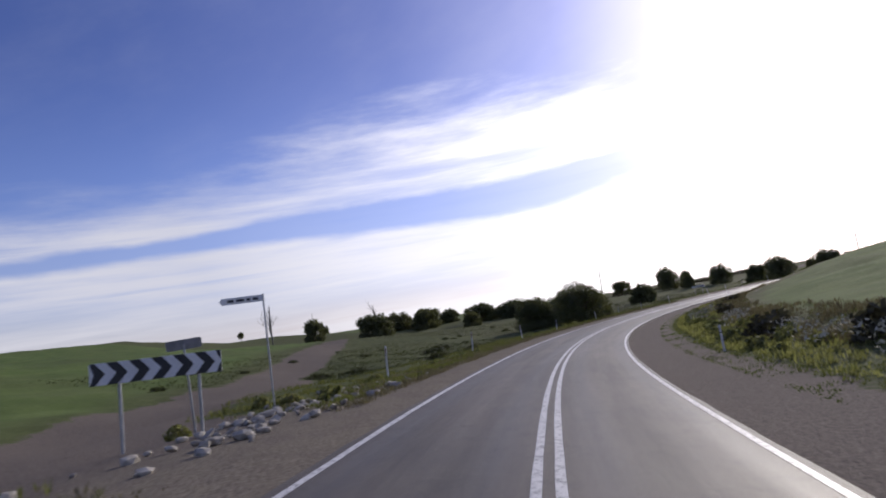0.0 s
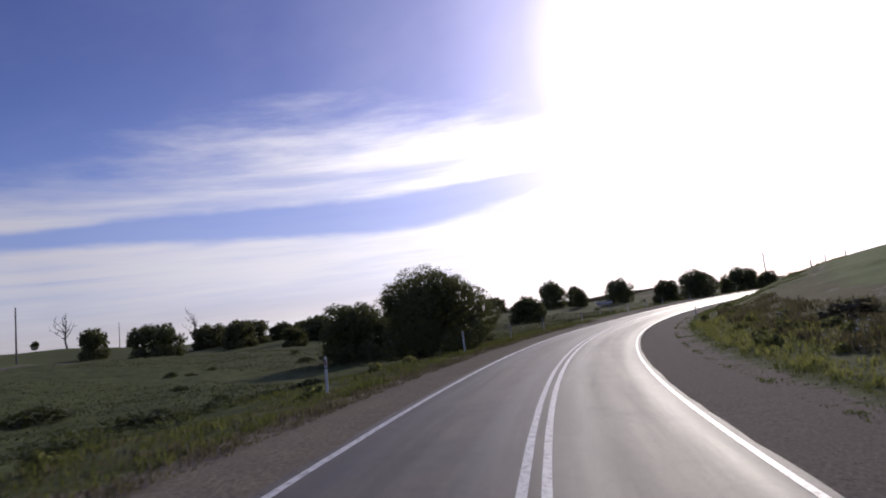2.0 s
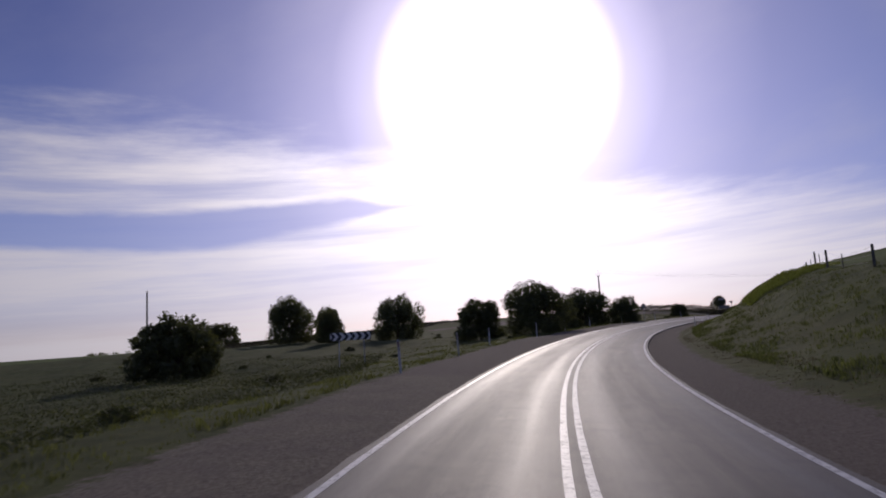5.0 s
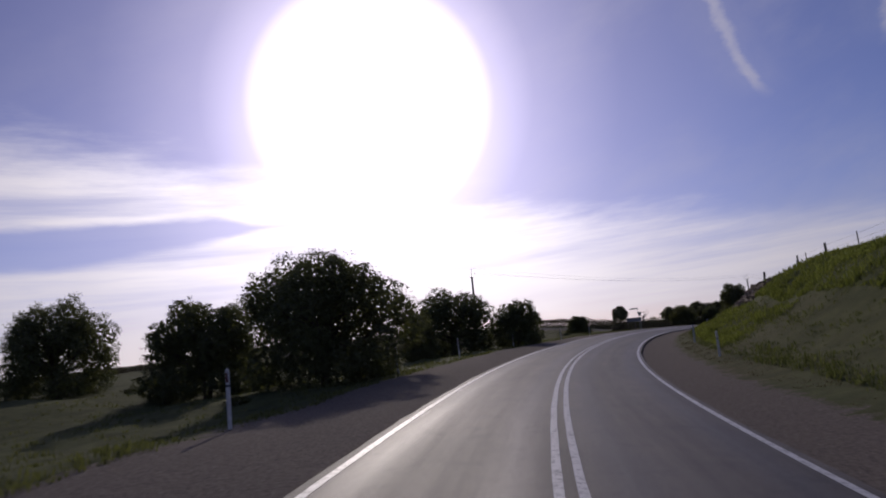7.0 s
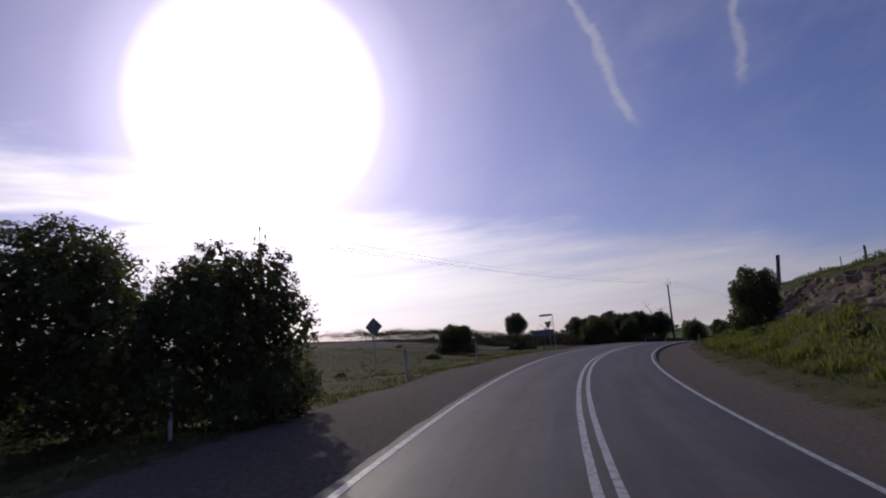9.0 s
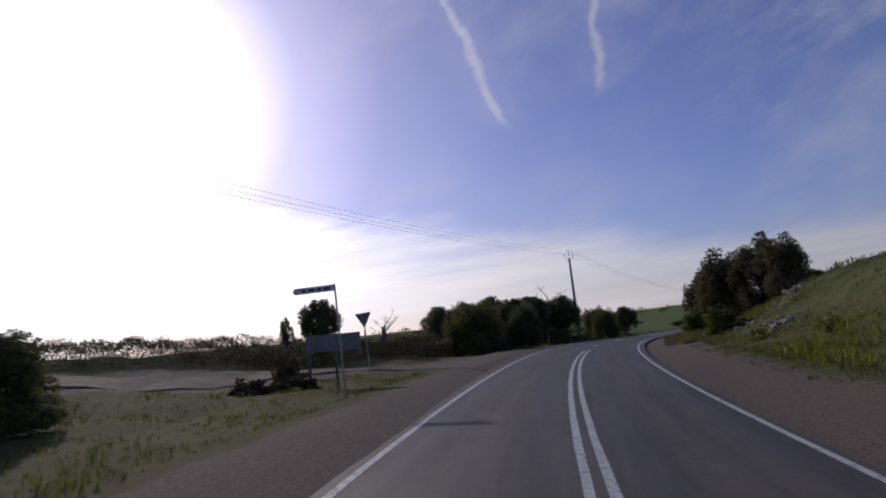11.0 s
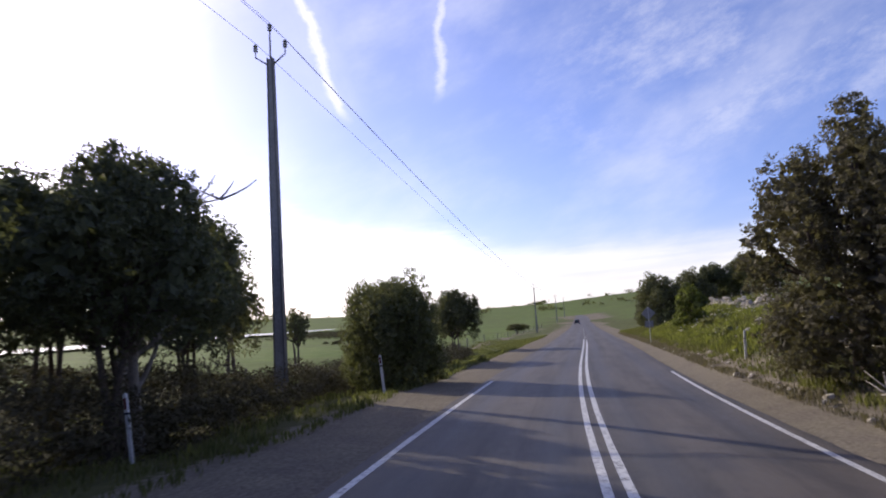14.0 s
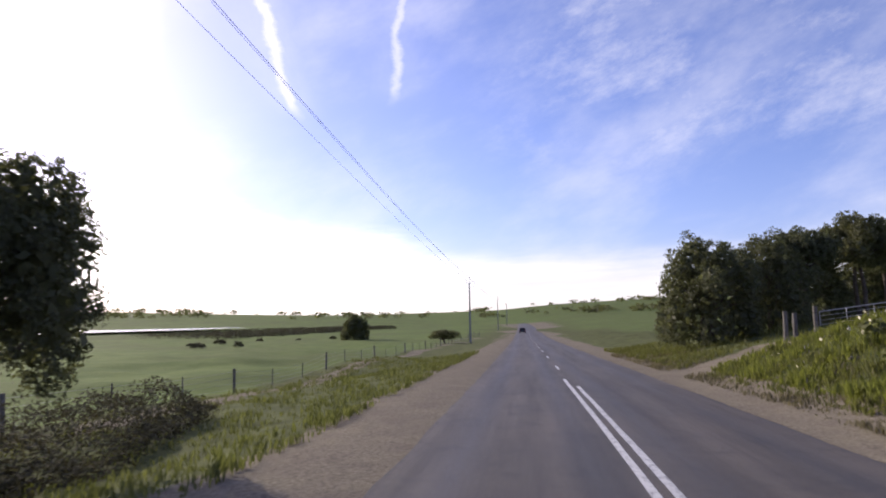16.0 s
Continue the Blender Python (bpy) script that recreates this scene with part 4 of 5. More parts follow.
def make_guide_post(mat):
    root = empty("guide_post", Matrix())
    bm = bmesh.new()
    pts = [(-0.05, -0.25), (0.05, -0.25), (0.05, 0.93), (0.028, 0.985), (-0.028, 0.985), (-0.05, 0.93)]
    outline(bm, pts, 0.035)
    bmesh.ops.bevel(bm, geom=[e for e in bm.edges], offset=0.006, segments=1, affect="EDGES")
    part("post", bm, WHITE_POST, root)
    bm = bmesh.new()
    box(bm, (0.052, 0.012, 0.16), (0, -0.0235, 0.84), bevel=0.004)
    part("reflector", bm, mat, root, "dark red reflector strip")
    bm = bmesh.new()
    box(bm, (0.106, 0.041, 0.035), (0, 0, 0.70), bevel=0.003)
    part("band", bm, DARK_BAND, root)
    return tagged(root, "white roadside guide post with a reflector", "guide post", "guide posts")


LEFT_POSTS = [(-16, -6.6), (28, -8.2), (43, -7.5), (56.4, -6.7), (73.6, -7.3), (88.1, -6.05), (101.3, -6.4), (117, -7.6), (130.5, -7.0), (151, -6.6), (162, -7.0),
              (173, -7.9), (185, -6.9), (201, -8.0), (214, -8.6), (228.2, -8.4), (241, -7.0), (258, -8.2), (324, -6.9), (339, -8.2), (349, -6.5)]
RIGHT_POSTS = [(-10, 5.6), (27, 6.4), (120, 6.4), (201, 6.1), (214, 6.3), (262, 6.0), (354, 5.9)]
rp = random.Random(5)
post_red = make_guide_post(REFLECTOR)
for i, (s, d) in enumerate(LEFT_POSTS):
    m = facing(s, d, rp.uniform(-12, 12)) @ pose(0, 0, 0, rp.uniform(-3, 3), rp.uniform(-4, 3)) @ Matrix.Diagonal((0.95, 1, 1.24 if s < 50 else 1.04, 1))
    if i == 0:
        post_red.matrix_basis = m
    else:
        copy_thing(post_red, m)
post_grey = make_guide_post(ALU)
for i, (s, d) in enumerate(RIGHT_POSTS):
    m = facing(s, d, rp.uniform(-12, 12)) @ pose(0, 0, 0, rp.uniform(-3, 3), rp.uniform(-3, 4)) @ Matrix.Diagonal((0.95, 1, 1.04, 1))
    if i == 0:
        post_grey.matrix_basis = m
    else:
        copy_thing(post_grey, m)


# ---- signs ----


def sign_post(root, x, height, r=0.035, y=0.0, foot=-0.4, mat=None):
    bm = bmesh.new()
    pipe(bm, (x, y, foot), (x, y, height), r)
    return part("post", bm, mat or STEEL, root)


def chevron_board(m, width, tall, base, count, posts, label, front=True):
    """A long hazard board on posts, chevrons pointing to the right."""
    root = empty("chevron_sign", m)
    for x in posts:
        sign_post(root, x, base + tall * 0.9, 0.04 if front else 0.06, 0.06, mat=STEEL if front else OLD_TIMBER)
    bm = bmesh.new()
    box(bm, (width, 0.02, tall), (0, 0, base + tall / 2), bevel=0.006)
    board = part("board", bm, SIGN_WHITE if front else SIGN_BACK, root, "white board" if front else "bare grey metal back")
    if front:
        step = width / count
        for i in range(count + 1):
            x = -width / 2 + step * (i - 0.25)
            arm, w, h = tall * 0.42, step * 0.5, tall / 2
            pts = [(x, h), (x + w, h), (x + w + arm, 0), (x + w, -h), (x, -h), (x + arm, 0)]
            # trim to the board
            pts = [(min(max(px, -width / 2 + 0.01), width / 2 - 0.01), pz * 0.99) for px, pz in pts]
            if max(p[0] for p in pts) - min(p[0] for p in pts) < 0.05:
                continue
            bm = bmesh.new()
            outline(bm, pts, 0.006, (0, -0.0145, base + tall / 2))
            part("chevron", bm, SIGN_BLACK, board)
    return tagged(root, label, "road sign")


def street_blade(m, height, length, label, side=-1):
    """A street-name blade at the top of a thin pole; the name is unreadable and shown as plain bars."""
    root = empty("street_sign", m)
    sign_post(root, 0, height, 0.03)
    bm = bmesh.new()
    pts = [(0, -0.1), (side * length, -0.1), (side * (length + 0.07), 0), (side * length, 0.1), (0, 0.1)]
    if side < 0:
        pts = pts[::-1]
    outline(bm, pts, 0.03, (0, 0, height - 0.12))
    blade = part("blade", bm, SIGN_WHITE, root, "white blade with dark lettering bars")
    r = random.Random(int(length * 100))
    x = 0.14
    while x < length - 0.2:
        w = r.uniform(0.08, 0.24)
        bm = bmesh.new()
        box(bm, (w, 0.006, 0.075), (side * (x + w / 2), -0.0185, height - 0.12))
        part("lettering_bar", bm, DARK_BAND, blade)
        x += w + 0.07
    return tagged(root, label, "road sign")


def plate_sign(m, height, shape, size, label, mat, back=False, extra=0.0):
    """A sign plate on one pole: diamond, triangle or oblong."""
    root = empty("road_sign", m)
    sign_post(root, 0, height + (size * 0.6 if shape == "diamond" else 0.0), 0.032, 0.045 if not back else -0.045)
    k = size / 2
    if shape == "diamond":
        pts = [(0, -k * 1.414), (k * 1.414, 0), (0, k * 1.414), (-k * 1.414, 0)]
    elif shape == "triangle":
        pts = [(0, -k), (k * 1.15, k), (-k * 1.15, k)]
    else:
        pts = [(-size, -k * 0.6), (size, -k * 0.6), (size, k * 0.6), (-size, k * 0.6)]
    bm = bmesh.new()
    outline(bm, pts, 0.014, (0, 0, height))
    bmesh.ops.bevel(bm, geom=[e for e in bm.edges if abs(e.verts[0].co.y - e.verts[1].co.y) > 0.005], offset=0.03, segments=3, affect="EDGES")
    plate = part("plate", bm, mat, root)
    if not back and shape == "diamond":
        bm = bmesh.new()
        outline(bm, [(-0.05, -0.3), (0.05, -0.3), (0.05, 0.0), (0.18, 0.13), (0.10, 0.22), (-0.05, 0.06)], 0.006, (0, -0.0115, height))
        part("symbol", bm, SIGN_BLACK, plate)
    if extra:
        bm = bmesh.new()
        box(bm, (size * 0.85, 0.014, extra), (0, 0, height - k * 1.414 - extra / 2 - 0.03), bevel=0.004)
        part("lower_plate", bm, mat, root)
    return tagged(root, label, "road sign")


# where the first unsealed road leaves
p = spot(13.3, -9.25)
chevron_board(pose(p.x, p.y, p.z, 0, 1.5, 62), 2.95, 0.52, 1.55, 6, (-0.85, 0.93), "black and white chevron board on two steel posts")
p = spot(17.2, -8.25)
street_blade(pose(p.x, p.y, p.z, 0, 0, 60), 3.55, 1.2, "white street-name blade on a tall thin pole")
p = spot(16, -10.1)
plate_sign(pose(p.x, p.y, p.z, 4, -2, 64), 2.50, "oblong", 0.48, "bare back of a small oblong sign on a pole", SIGN_BACK, True)
# on the outside of the bend
p = spot(169, -17.1)
chevron_board(pose(p.x, p.y, p.z, 0, 0.5, 24), 2.9, 0.55, 2.2, 6, (-0.85, 0.93), "black and white chevron board in rough grass before dark trees")
# where the second side road leaves
p = spot(279.2, -6.9)
street_blade(pose(p.x, p.y, p.z, 0, -1, -14), 3.55, 1.25, "white street-name blade on a thin pole at a junction")
p = Vector((-31.40, 270.53, level(-31.40, 270.53)))
chevron_board(pose(p.x, p.y, p.z, 0, 1, -55), 3.3, 0.68, 1.52, 4, (-1.55, 0.12), "grey back of a hazard board on two dark posts", False)
p = spot(292, -10.8)
plate_sign(pose(p.x, p.y, p.z, 0, 2, 150), 2.75, "triangle", 0.8, "grey back of a triangular sign on a pole", SIGN_BACK, True)
p = spot(254.5, -14.0)
plate_sign(pose(p.x, p.y, p.z, 0, 0, heading(240)), 2.95, "diamond", 0.85, "grey diamond sign on a pole seen against the light", SIGN_BACK, True)
p = spot(379.5, 4.9)
plate_sign(pose(p.x, p.y, p.z, 0, 0, heading(379)), 2.25, "diamond", 0.75, "grey back of a diamond sign with a lower plate", SIGN_BACK, True, 0.5)


# ---- power poles and lines ----


def stobie_pole(m, height, arms=True, lean_label="grey steel-and-concrete power pole with three insulators"):
    root = empty("power_pole", m)
    bm = bmesh.new()
    w0, w1, t = 0.19, 0.09, 0.11
    for sx in (-1, 1):
        a = [bm.verts.new((sx * w0 + dx, dy, -1.0)) for dx, dy in ((-0.025, -t), (0.025, -t), (0.025, t), (-0.025, t))]
        b = [bm.verts.new((sx * w1 + dx, dy * 0.8, height)) for dx, dy in ((-0.02, -t), (0.02, -t), (0.02, t), (-0.02, t))]
        for i in range(4):
            bm.faces.new((a[i], a[(i + 1) % 4], b[(i + 1) % 4], b[i]))
        bm.faces.new(b)
    part("steel_channel", bm, IRON, root)
    bm = bmesh.new()
    a = [bm.verts.new((x, y, -1.0)) for x, y in ((-w0 + 0.026, -0.08), (w0 - 0.026, -0.08), (w0 - 0.026, 0.08), (-w0 + 0.026, 0.08))]
    b = [bm.verts.new((x, y, height - 0.05)) for x, y in ((-w1 + 0.022, -0.065), (w1 - 0.022, -0.065), (w1 - 0.022, 0.065), (-w1 + 0.022, 0.065))]
    for i in range(4):
        bm.faces.new((a[i], a[(i + 1) % 4], b[(i + 1) % 4], b[i]))
    bm.faces.new(b)
    part("concrete_core", bm, CONCRETE, root)
    if arms:
        tips = [(-0.55, height + 0.15), (0.55, height + 0.15), (0.0, height + 1.0)]
        for x, z in tips:
            bm = bmesh.new()
            if x:
                pipe(bm, (0.06 * (1 if x > 0 else -1), 0, height - 0.25), (x, 0, z - 0.05), 0.028, 0.022, 8)
                pipe(bm, (x, 0, z - 0.05), (x, 0, z + 0.2), 0.022, 0.018, 8)
            else:
                pipe(bm, (0, 0, height - 0.1), (0, 0, z), 0.035, 0.025, 8)
            arm = part("arm", bm, IRON, root)
            bm = bmesh.new()
            for k in range(3):
                zz = z + (0.22 if x else 0.04) + k * 0.085
                bmesh.ops.create_cone(bm, cap_ends=True, segments=12, radius1=0.085, radius2=0.035, depth=0.075, matrix=Matrix.Translation((x, 0, zz)))
            part("insulator", bm, PORCELAIN, arm)
    return tagged(root, lean_label, "power pole", "power poles")


def timber_pole(m, height, label="plain timber pole standing by a farm track"):
    root = empty("timber_pole", m)
    bm = bmesh.new()
    pipe(bm, (0, 0, -0.8), (0, 0, height), height * 0.016, height * 0.011, 10)
    part("shaft", bm, OLD_TIMBER, root)
    bm = bmesh.new()
    pipe(bm, (0, 0, height), (0, 0, height + 0.3), 0.035, 0.03, 8)
    part("top_pin", bm, IRON, root)
    return tagged(root, label, "pole", "timber poles")


POLE_LINE = [((-57.8, 250.9), 9.4), ((8.3, 322.1), 11.8), ((111, 428.0), 11.6), ((193, 509.0), 11.6), ((280, 596), 11.6)]
tops = []
for (x, y), h in POLE_LINE:
    z = level(x, y)
    a = math.degrees(math.atan2(-(1.0), 1.0)) if x > -50 else -35.0
    stobie_pole(pose(x, y, z, 0, 0, a), h)
    q = pose(x, y, z, 0, 0, a)
    tops.append([q @ Vector(v) for v in ((-0.55, 0, h + 0.62), (0.55, 0, h + 0.62), (0, 0, h + 1.28))])


def cable(a, b, sag, r=0.011):
    """A wire that hangs between two points."""
    cu = bpy.data.curves.new("wire", "CURVE")
    cu.dimensions, cu.bevel_depth, cu.bevel_resolution = "3D", r, 1
    sp = cu.splines.new("POLY")
    n = 24
    sp.points.add(n)
    for i in range(n + 1):
        t = i / n
        p = Vector(a).lerp(Vector(b), t)
        p.z -= sag * 4 * t * (1 - t)
        sp.points[i].co = (*p, 1)
    cu.materials.append(CABLE)
    return cu


for i, (a, b) in enumerate(zip(tops[:-1], tops[1:])):
    for k in range(3):
        ob = new("power_line", cable(a[k], b[k], 1.1 + 0.15 * k, 0.011 if i and k == 1 else 0.008))
        tagged(ob, "thin dark overhead power line", "power line", "overhead power lines")
for (x, y), h in (((-230.7, 122.4), 16.6), ((-351.9, 216.2), 13.6), ((-127.1, 198.9), 10.4)):
    timber_pole(pose(x, y, level(x, y), 0, 0, 0), h)

# ---- dead trees and stump ----


def dead_tree(m, height, seed, label):
    r = random.Random(seed)
    root = empty("dead_tree", m)
    v, f = [], []
    top = Vector((r.uniform(-0.3, 0.3), r.uniform(-0.3, 0.3), height * 0.62))
    pts = limb_path(r, Vector((0, 0, -0.3)), top, 0.05 * height)
    r0 = height * 0.021
    tube(v, f, pts, [r0 * (1.2 - 0.13 * i) for i in range(len(pts))], 8)
    mesh_object("trunk", v, f, DEAD_WOOD, root, True)
    for k in range(9):
        v, f = [], []
        a = pts[r.randint(2, 5)]
        e = a + Vector((r.uniform(-1, 1), r.uniform(-1, 1), r.uniform(0.5, 1.3))) * height * 0.26
        sub = limb_path(r, a, e, 0.04 * height)
        tube(v, f, sub, [r0 * 0.5 * (1 - 0.15 * i) for i in range(len(sub))], 6)
        for _ in range(4):
            b = sub[r.randint(2, 5)]
            tw = limb_path(r, b, b + Vector((r.uniform(-1, 1), r.uniform(-1, 1), r.uniform(0.2, 1.2))) * height * 0.11, 0.015 * height, 3)
            tube(v, f, tw, [r0 * 0.24, r0 * 0.18, r0 * 0.13, r0 * 0.08], 5)
        mesh_object("branch", v, f, DEAD_WOOD, root, True)
    return tagged(root, label, "dead tree", "dead trees")


for (x, y), h, sd in (((-284.4, 214.3), 19.0, 3), ((-400, 213), 25.0, 4)):
    dead_tree(pose(x, y, level(x, y)), h, sd, "bare leafless tree beyond the farm track")
for s, d, h, sd, lb in ((313, -19.2, 4.6, 6, "small bare tree behind a scrubby bank"), (341, -9.5, 6.2, 8, "bleached dead tree among green foliage"),
                        (345, -13.0, 9.4, 9, "pale dead tree with long bare limbs"), (347, 7.0, 4.0, 12, "fallen pale dead branches below a tree")):
    p = spot(s, d)
    dead_tree(pose(p.x, p.y, p.z, 0, 8 if sd == 9 else 0, sd * 40), h, sd, lb)


def stump(m, height, r, label):
    root = empty("timber_post", m)
    bm = bmesh.new()
    pipe(bm, (0, 0, -0.4), (0.05, 0, height), r * 1.2, r, 9)
    for v in bm.verts:
        v.co += Vector((math.sin(v.co.z * 5 + v.co.x * 9), math.cos(v.co.z * 7), 0)) * r * 0.15
    part("shaft", bm, OLD_TIMBER, root)
    return tagged(root, label, "post", "old timber posts")


p = spot(272, 12.6)
stump(pose(p.x, p.y, p.z, 0, 5, 0), 2.3, 0.13, "thick weathered dead trunk on top of a bank")
for s, d, h in ((311, -18.3, 2.6), (318, -24, 2.2), (322, -24, 2.2)):
    p = spot(s, d)
    stump(pose(p.x, p.y, p.z), h, 0.09, "weathered timber post behind a scrubby bank")

# ---- fences and gate ----


def fence(name, posts, height, wires, label, group, radius=0.05, every=3):
    """Posts with wires strung from one to the next."""
    root = empty(name, pose(posts[0].x, posts[0].y, posts[0].z))
    inv = root.matrix_basis.inverted()
    heads = []
    rr = random.Random(len(posts))
    for i, p in enumerate(posts):
        q = inv @ p
        bm = bmesh.new()
        thick = radius * (1.7 if i % every == 0 else 0.75)
        h = height * (1.15 if i % every == 0 else 0.95) * rr.uniform(0.93, 1.05)
        tip = q + Vector((rr.uniform(-0.05, 0.05), rr.uniform(-0.05, 0.05), h))
        pipe(bm, q - Vector((0, 0, 0.3)), tip, thick, thick * 0.85, 8)
        part("post", bm, OLD_TIMBER, root)
        heads.append((q, tip))
    for w in range(wires):
        t = (w + 0.7) / wires
        bm = bmesh.new()
        for (a0, a1), (b0, b1) in zip(heads[:-1], heads[1:]):
            pipe(bm, a0.lerp(a1, t * 0.95), b0.lerp(b1, t * 0.95), 0.006, sides=5)
        part("wire", bm, WIRE, root)
    return tagged(root, label, "fence", group)


fence("fence", [spot(s, -17.2 + 0.02 * (s - 395)) for s in np.arange(360, 560, 5.0)], 1.1, 4, "old timber post and wire paddock fence", "paddock fences")
fence("fence", [spot(s, 17.0 + 0.8 * math.sin(s * 0.1)) for s in np.arange(170, 292, 7.0)], 1.2, 3, "post and wire fence along the hilltop", "paddock fences", 0.055, 2)
fence("fence", [spot(s, 14.5) for s in np.arange(352, 402, 4.0)], 1.1, 3, "wire fence behind a tumbledown stone wall", "paddock fences", 0.045)


def farm_gate(a, b, label):
    """A pipe gate between two thick posts."""
    root = empty("farm_gate", pose(a.x, a.y, a.z))
    e = b - a
    L = math.hypot(e.x, e.y)
    u = Vector((e.x / L, e.y / L, e.z / L))
    for t, r in ((0.0, 0.11), (L, 0.11)):
        bm = bmesh.new()
        pipe(bm, u * t - Vector((0, 0, 0.4)), u * t + Vector((0, 0, 1.5)), r, r * 0.9, 12)
        part("gate_post", bm, OLD_TIMBER, root)
    bm = bmesh.new()
    z0, z1 = 0.18, 1.2
    for z in (z0, z1):
        pipe(bm, u * 0.18 + Vector((0, 0, z)), u * (L - 0.18) + Vector((0, 0, z)), 0.024)
    for t in (0.18, L - 0.18):
        pipe(bm, u * t + Vector((0, 0, z0)), u * t + Vector((0, 0, z1)), 0.024)
    gate = part("gate_frame", bm, STEEL, root)
    for k in range(1, 5):
        bm = bmesh.new()
        z = z0 + (z1 - z0) * k / 5
        pipe(bm, u * 0.18 + Vector((0, 0, z)), u * (L - 0.18) + Vector((0, 0, z)), 0.010, sides=6)
        part("rail", bm, STEEL, gate)
    for k in (1, 2, 3):
        t = 0.18 + (L - 0.36) * k / 4
        bm = bmesh.new()
        pipe(bm, u * t + Vector((0, 0, z0)), u * t + Vector((0, 0, z1)), 0.018, sides=8)
        part("upright", bm, STEEL, gate)
    return tagged(root, label, "gate")


farm_gate(spot(404.5, 12.2), spot(403.6, 17.0), "closed grey pipe farm gate between timber posts")
for s, d in ((404.7, 11.3), (404.0, 10.6), (403.4, 18.0)):
    p = spot(s, d)
    stump(pose(p.x, p.y, p.z), 1.35, 0.10, "short timber strainer post beside a farm gate")

# ---- stones ----


def stone_mesh(name, seed, mat, rough=0.28):
    bm = bmesh.new()
    bmesh.ops.create_icosphere(bm, subdivisions=1, radius=0.5)
    r = random.Random(seed)
    for v in bm.verts:
        v.co *= 1 + r.uniform(-rough, rough)
        v.co.z *= 0.72
    me = bpy.data.meshes.new(name)
    bm.to_mesh(me)
    bm.free()
    me.materials.append(mat)
    return me


STONES = [stone_mesh("stone", i, LIMESTONE) for i in range(8)]


def slab_mesh(name, seed, mat):
    """A squarish broken slab."""
    bm = bmesh.new()
    bmesh.ops.create_cube(bm, size=1.0)
    r = random.Random(seed)
    for v in bm.verts:
        v.co += Vector((r.uniform(-0.16, 0.16), r.uniform(-0.16, 0.16), r.uniform(-0.14, 0.14)))
    bmesh.ops.bevel(bm, geom=list(bm.edges), offset=0.07, segments=1, affect="EDGES")
    me = bpy.data.meshes.new(name)
    bm.to_mesh(me)
    bm.free()
    me.materials.append(mat)
    return me


CLIFF_BLOCKS = [slab_mesh("rock", 50 + i, CLIFF_ROCK) for i in range(8)]
rs = random.Random(77)


def loose_stone(s, d, size, lift=0.2, label="pale limestone lying on the gravelly verge"):
    ob = new("stone", rs.choice(STONES))
    p = spot(s, d, size * lift)
    ob.matrix_basis = pose(p.x, p.y, p.z, rs.uniform(-25, 25), rs.uniform(-25, 25), rs.uniform(0, 360)) @ Matrix.Diagonal((size * rs.uniform(0.8, 1.4), size, size * rs.uniform(0.7, 1.1), 1))
    return tagged(ob, label, "stone", "loose limestone")


for _ in range(46):
    loose_stone(rs.uniform(10, 26), -rs.uniform(5.4, 7.6) - (1.6 if rs.random() < 0.25 else 0), rs.uniform(0.12, 0.34))
for _ in range(90):
    loose_stone(rs.gauss(14.0, 2.6), -min(max(rs.gauss(7.4, 0.9), 5.3), 9.6), rs.uniform(0.12, 0.36))
for _ in range(60):
    loose_stone(rs.uniform(322, 374), rs.uniform(4.7, 6.0), rs.uniform(0.10, 0.28))
for _ in range(26):
    loose_stone(rs.uniform(355, 398), rs.uniform(5.8, 9.0), rs.uniform(0.18, 0.46))
for _ in range(14):
    loose_stone(rs.uniform(305, 330), rs.uniform(6.0, 8.5), rs.uniform(0.2, 0.5))
for _ in range(30):
    loose_stone(rs.uniform(292, 303), rs.uniform(8.4, 9.9), rs.uniform(0.2, 0.42), 0.2, "pale broken rock in the grass of a bank")
for _ in range(22):
    loose_stone(rs.uniform(299, 305), rs.uniform(10.4, 12.6), rs.uniform(0.2, 0.5), 0.2, "pale rock outcrop on a steep bank")
for _ in range(40):
    loose_stone(rs.uniform(328, 350), rs.uniform(5.6, 7.0), rs.uniform(0.08, 0.24))


def stone_wall(name, s0, s1, d0, d1, count, size, label):
    """A tumbledown dry-stone wall: a ridge of fitted stones."""
    a = spot(s0, d0)
    root = empty(name, pose(a.x, a.y, a.z))
    inv = root.matrix_basis.inverted()
    for i in range(count):
        t = rs.random()
        row = rs.random() ** 1.5
        s, d = s0 + (s1 - s0) * t, d0 + (d1 - d0) * t + rs.gauss(0, 0.22 * (1.2 - row))
        k = size * rs.uniform(0.6, 1.25)
        p = inv @ spot(s, d, 0.08 + row * 0.75 * (0.6 + 0.4 * math.sin(s * 0.9)))
        ob = new("stone", rs.choice(STONES))
        ob.parent = root
        ob.matrix_basis = pose(*p, rs.uniform(-20, 20), rs.uniform(-20, 20), rs.uniform(0, 360)) @ Matrix.Diagonal((k * 1.25, k, k * 0.85, 1))
    return tagged(root, label, "stone wall")


stone_wall("stone_wall", 352, 398, 10.6, 12.2, 280, 0.42, "tumbledown pale dry-stone wall on a grassy bank")
stone_wall("stone_wall", 337, 350, 8.9, 7.5, 120, 0.36, "heap of pale field stones below trees")

# ---- fallen branches below the trees ----


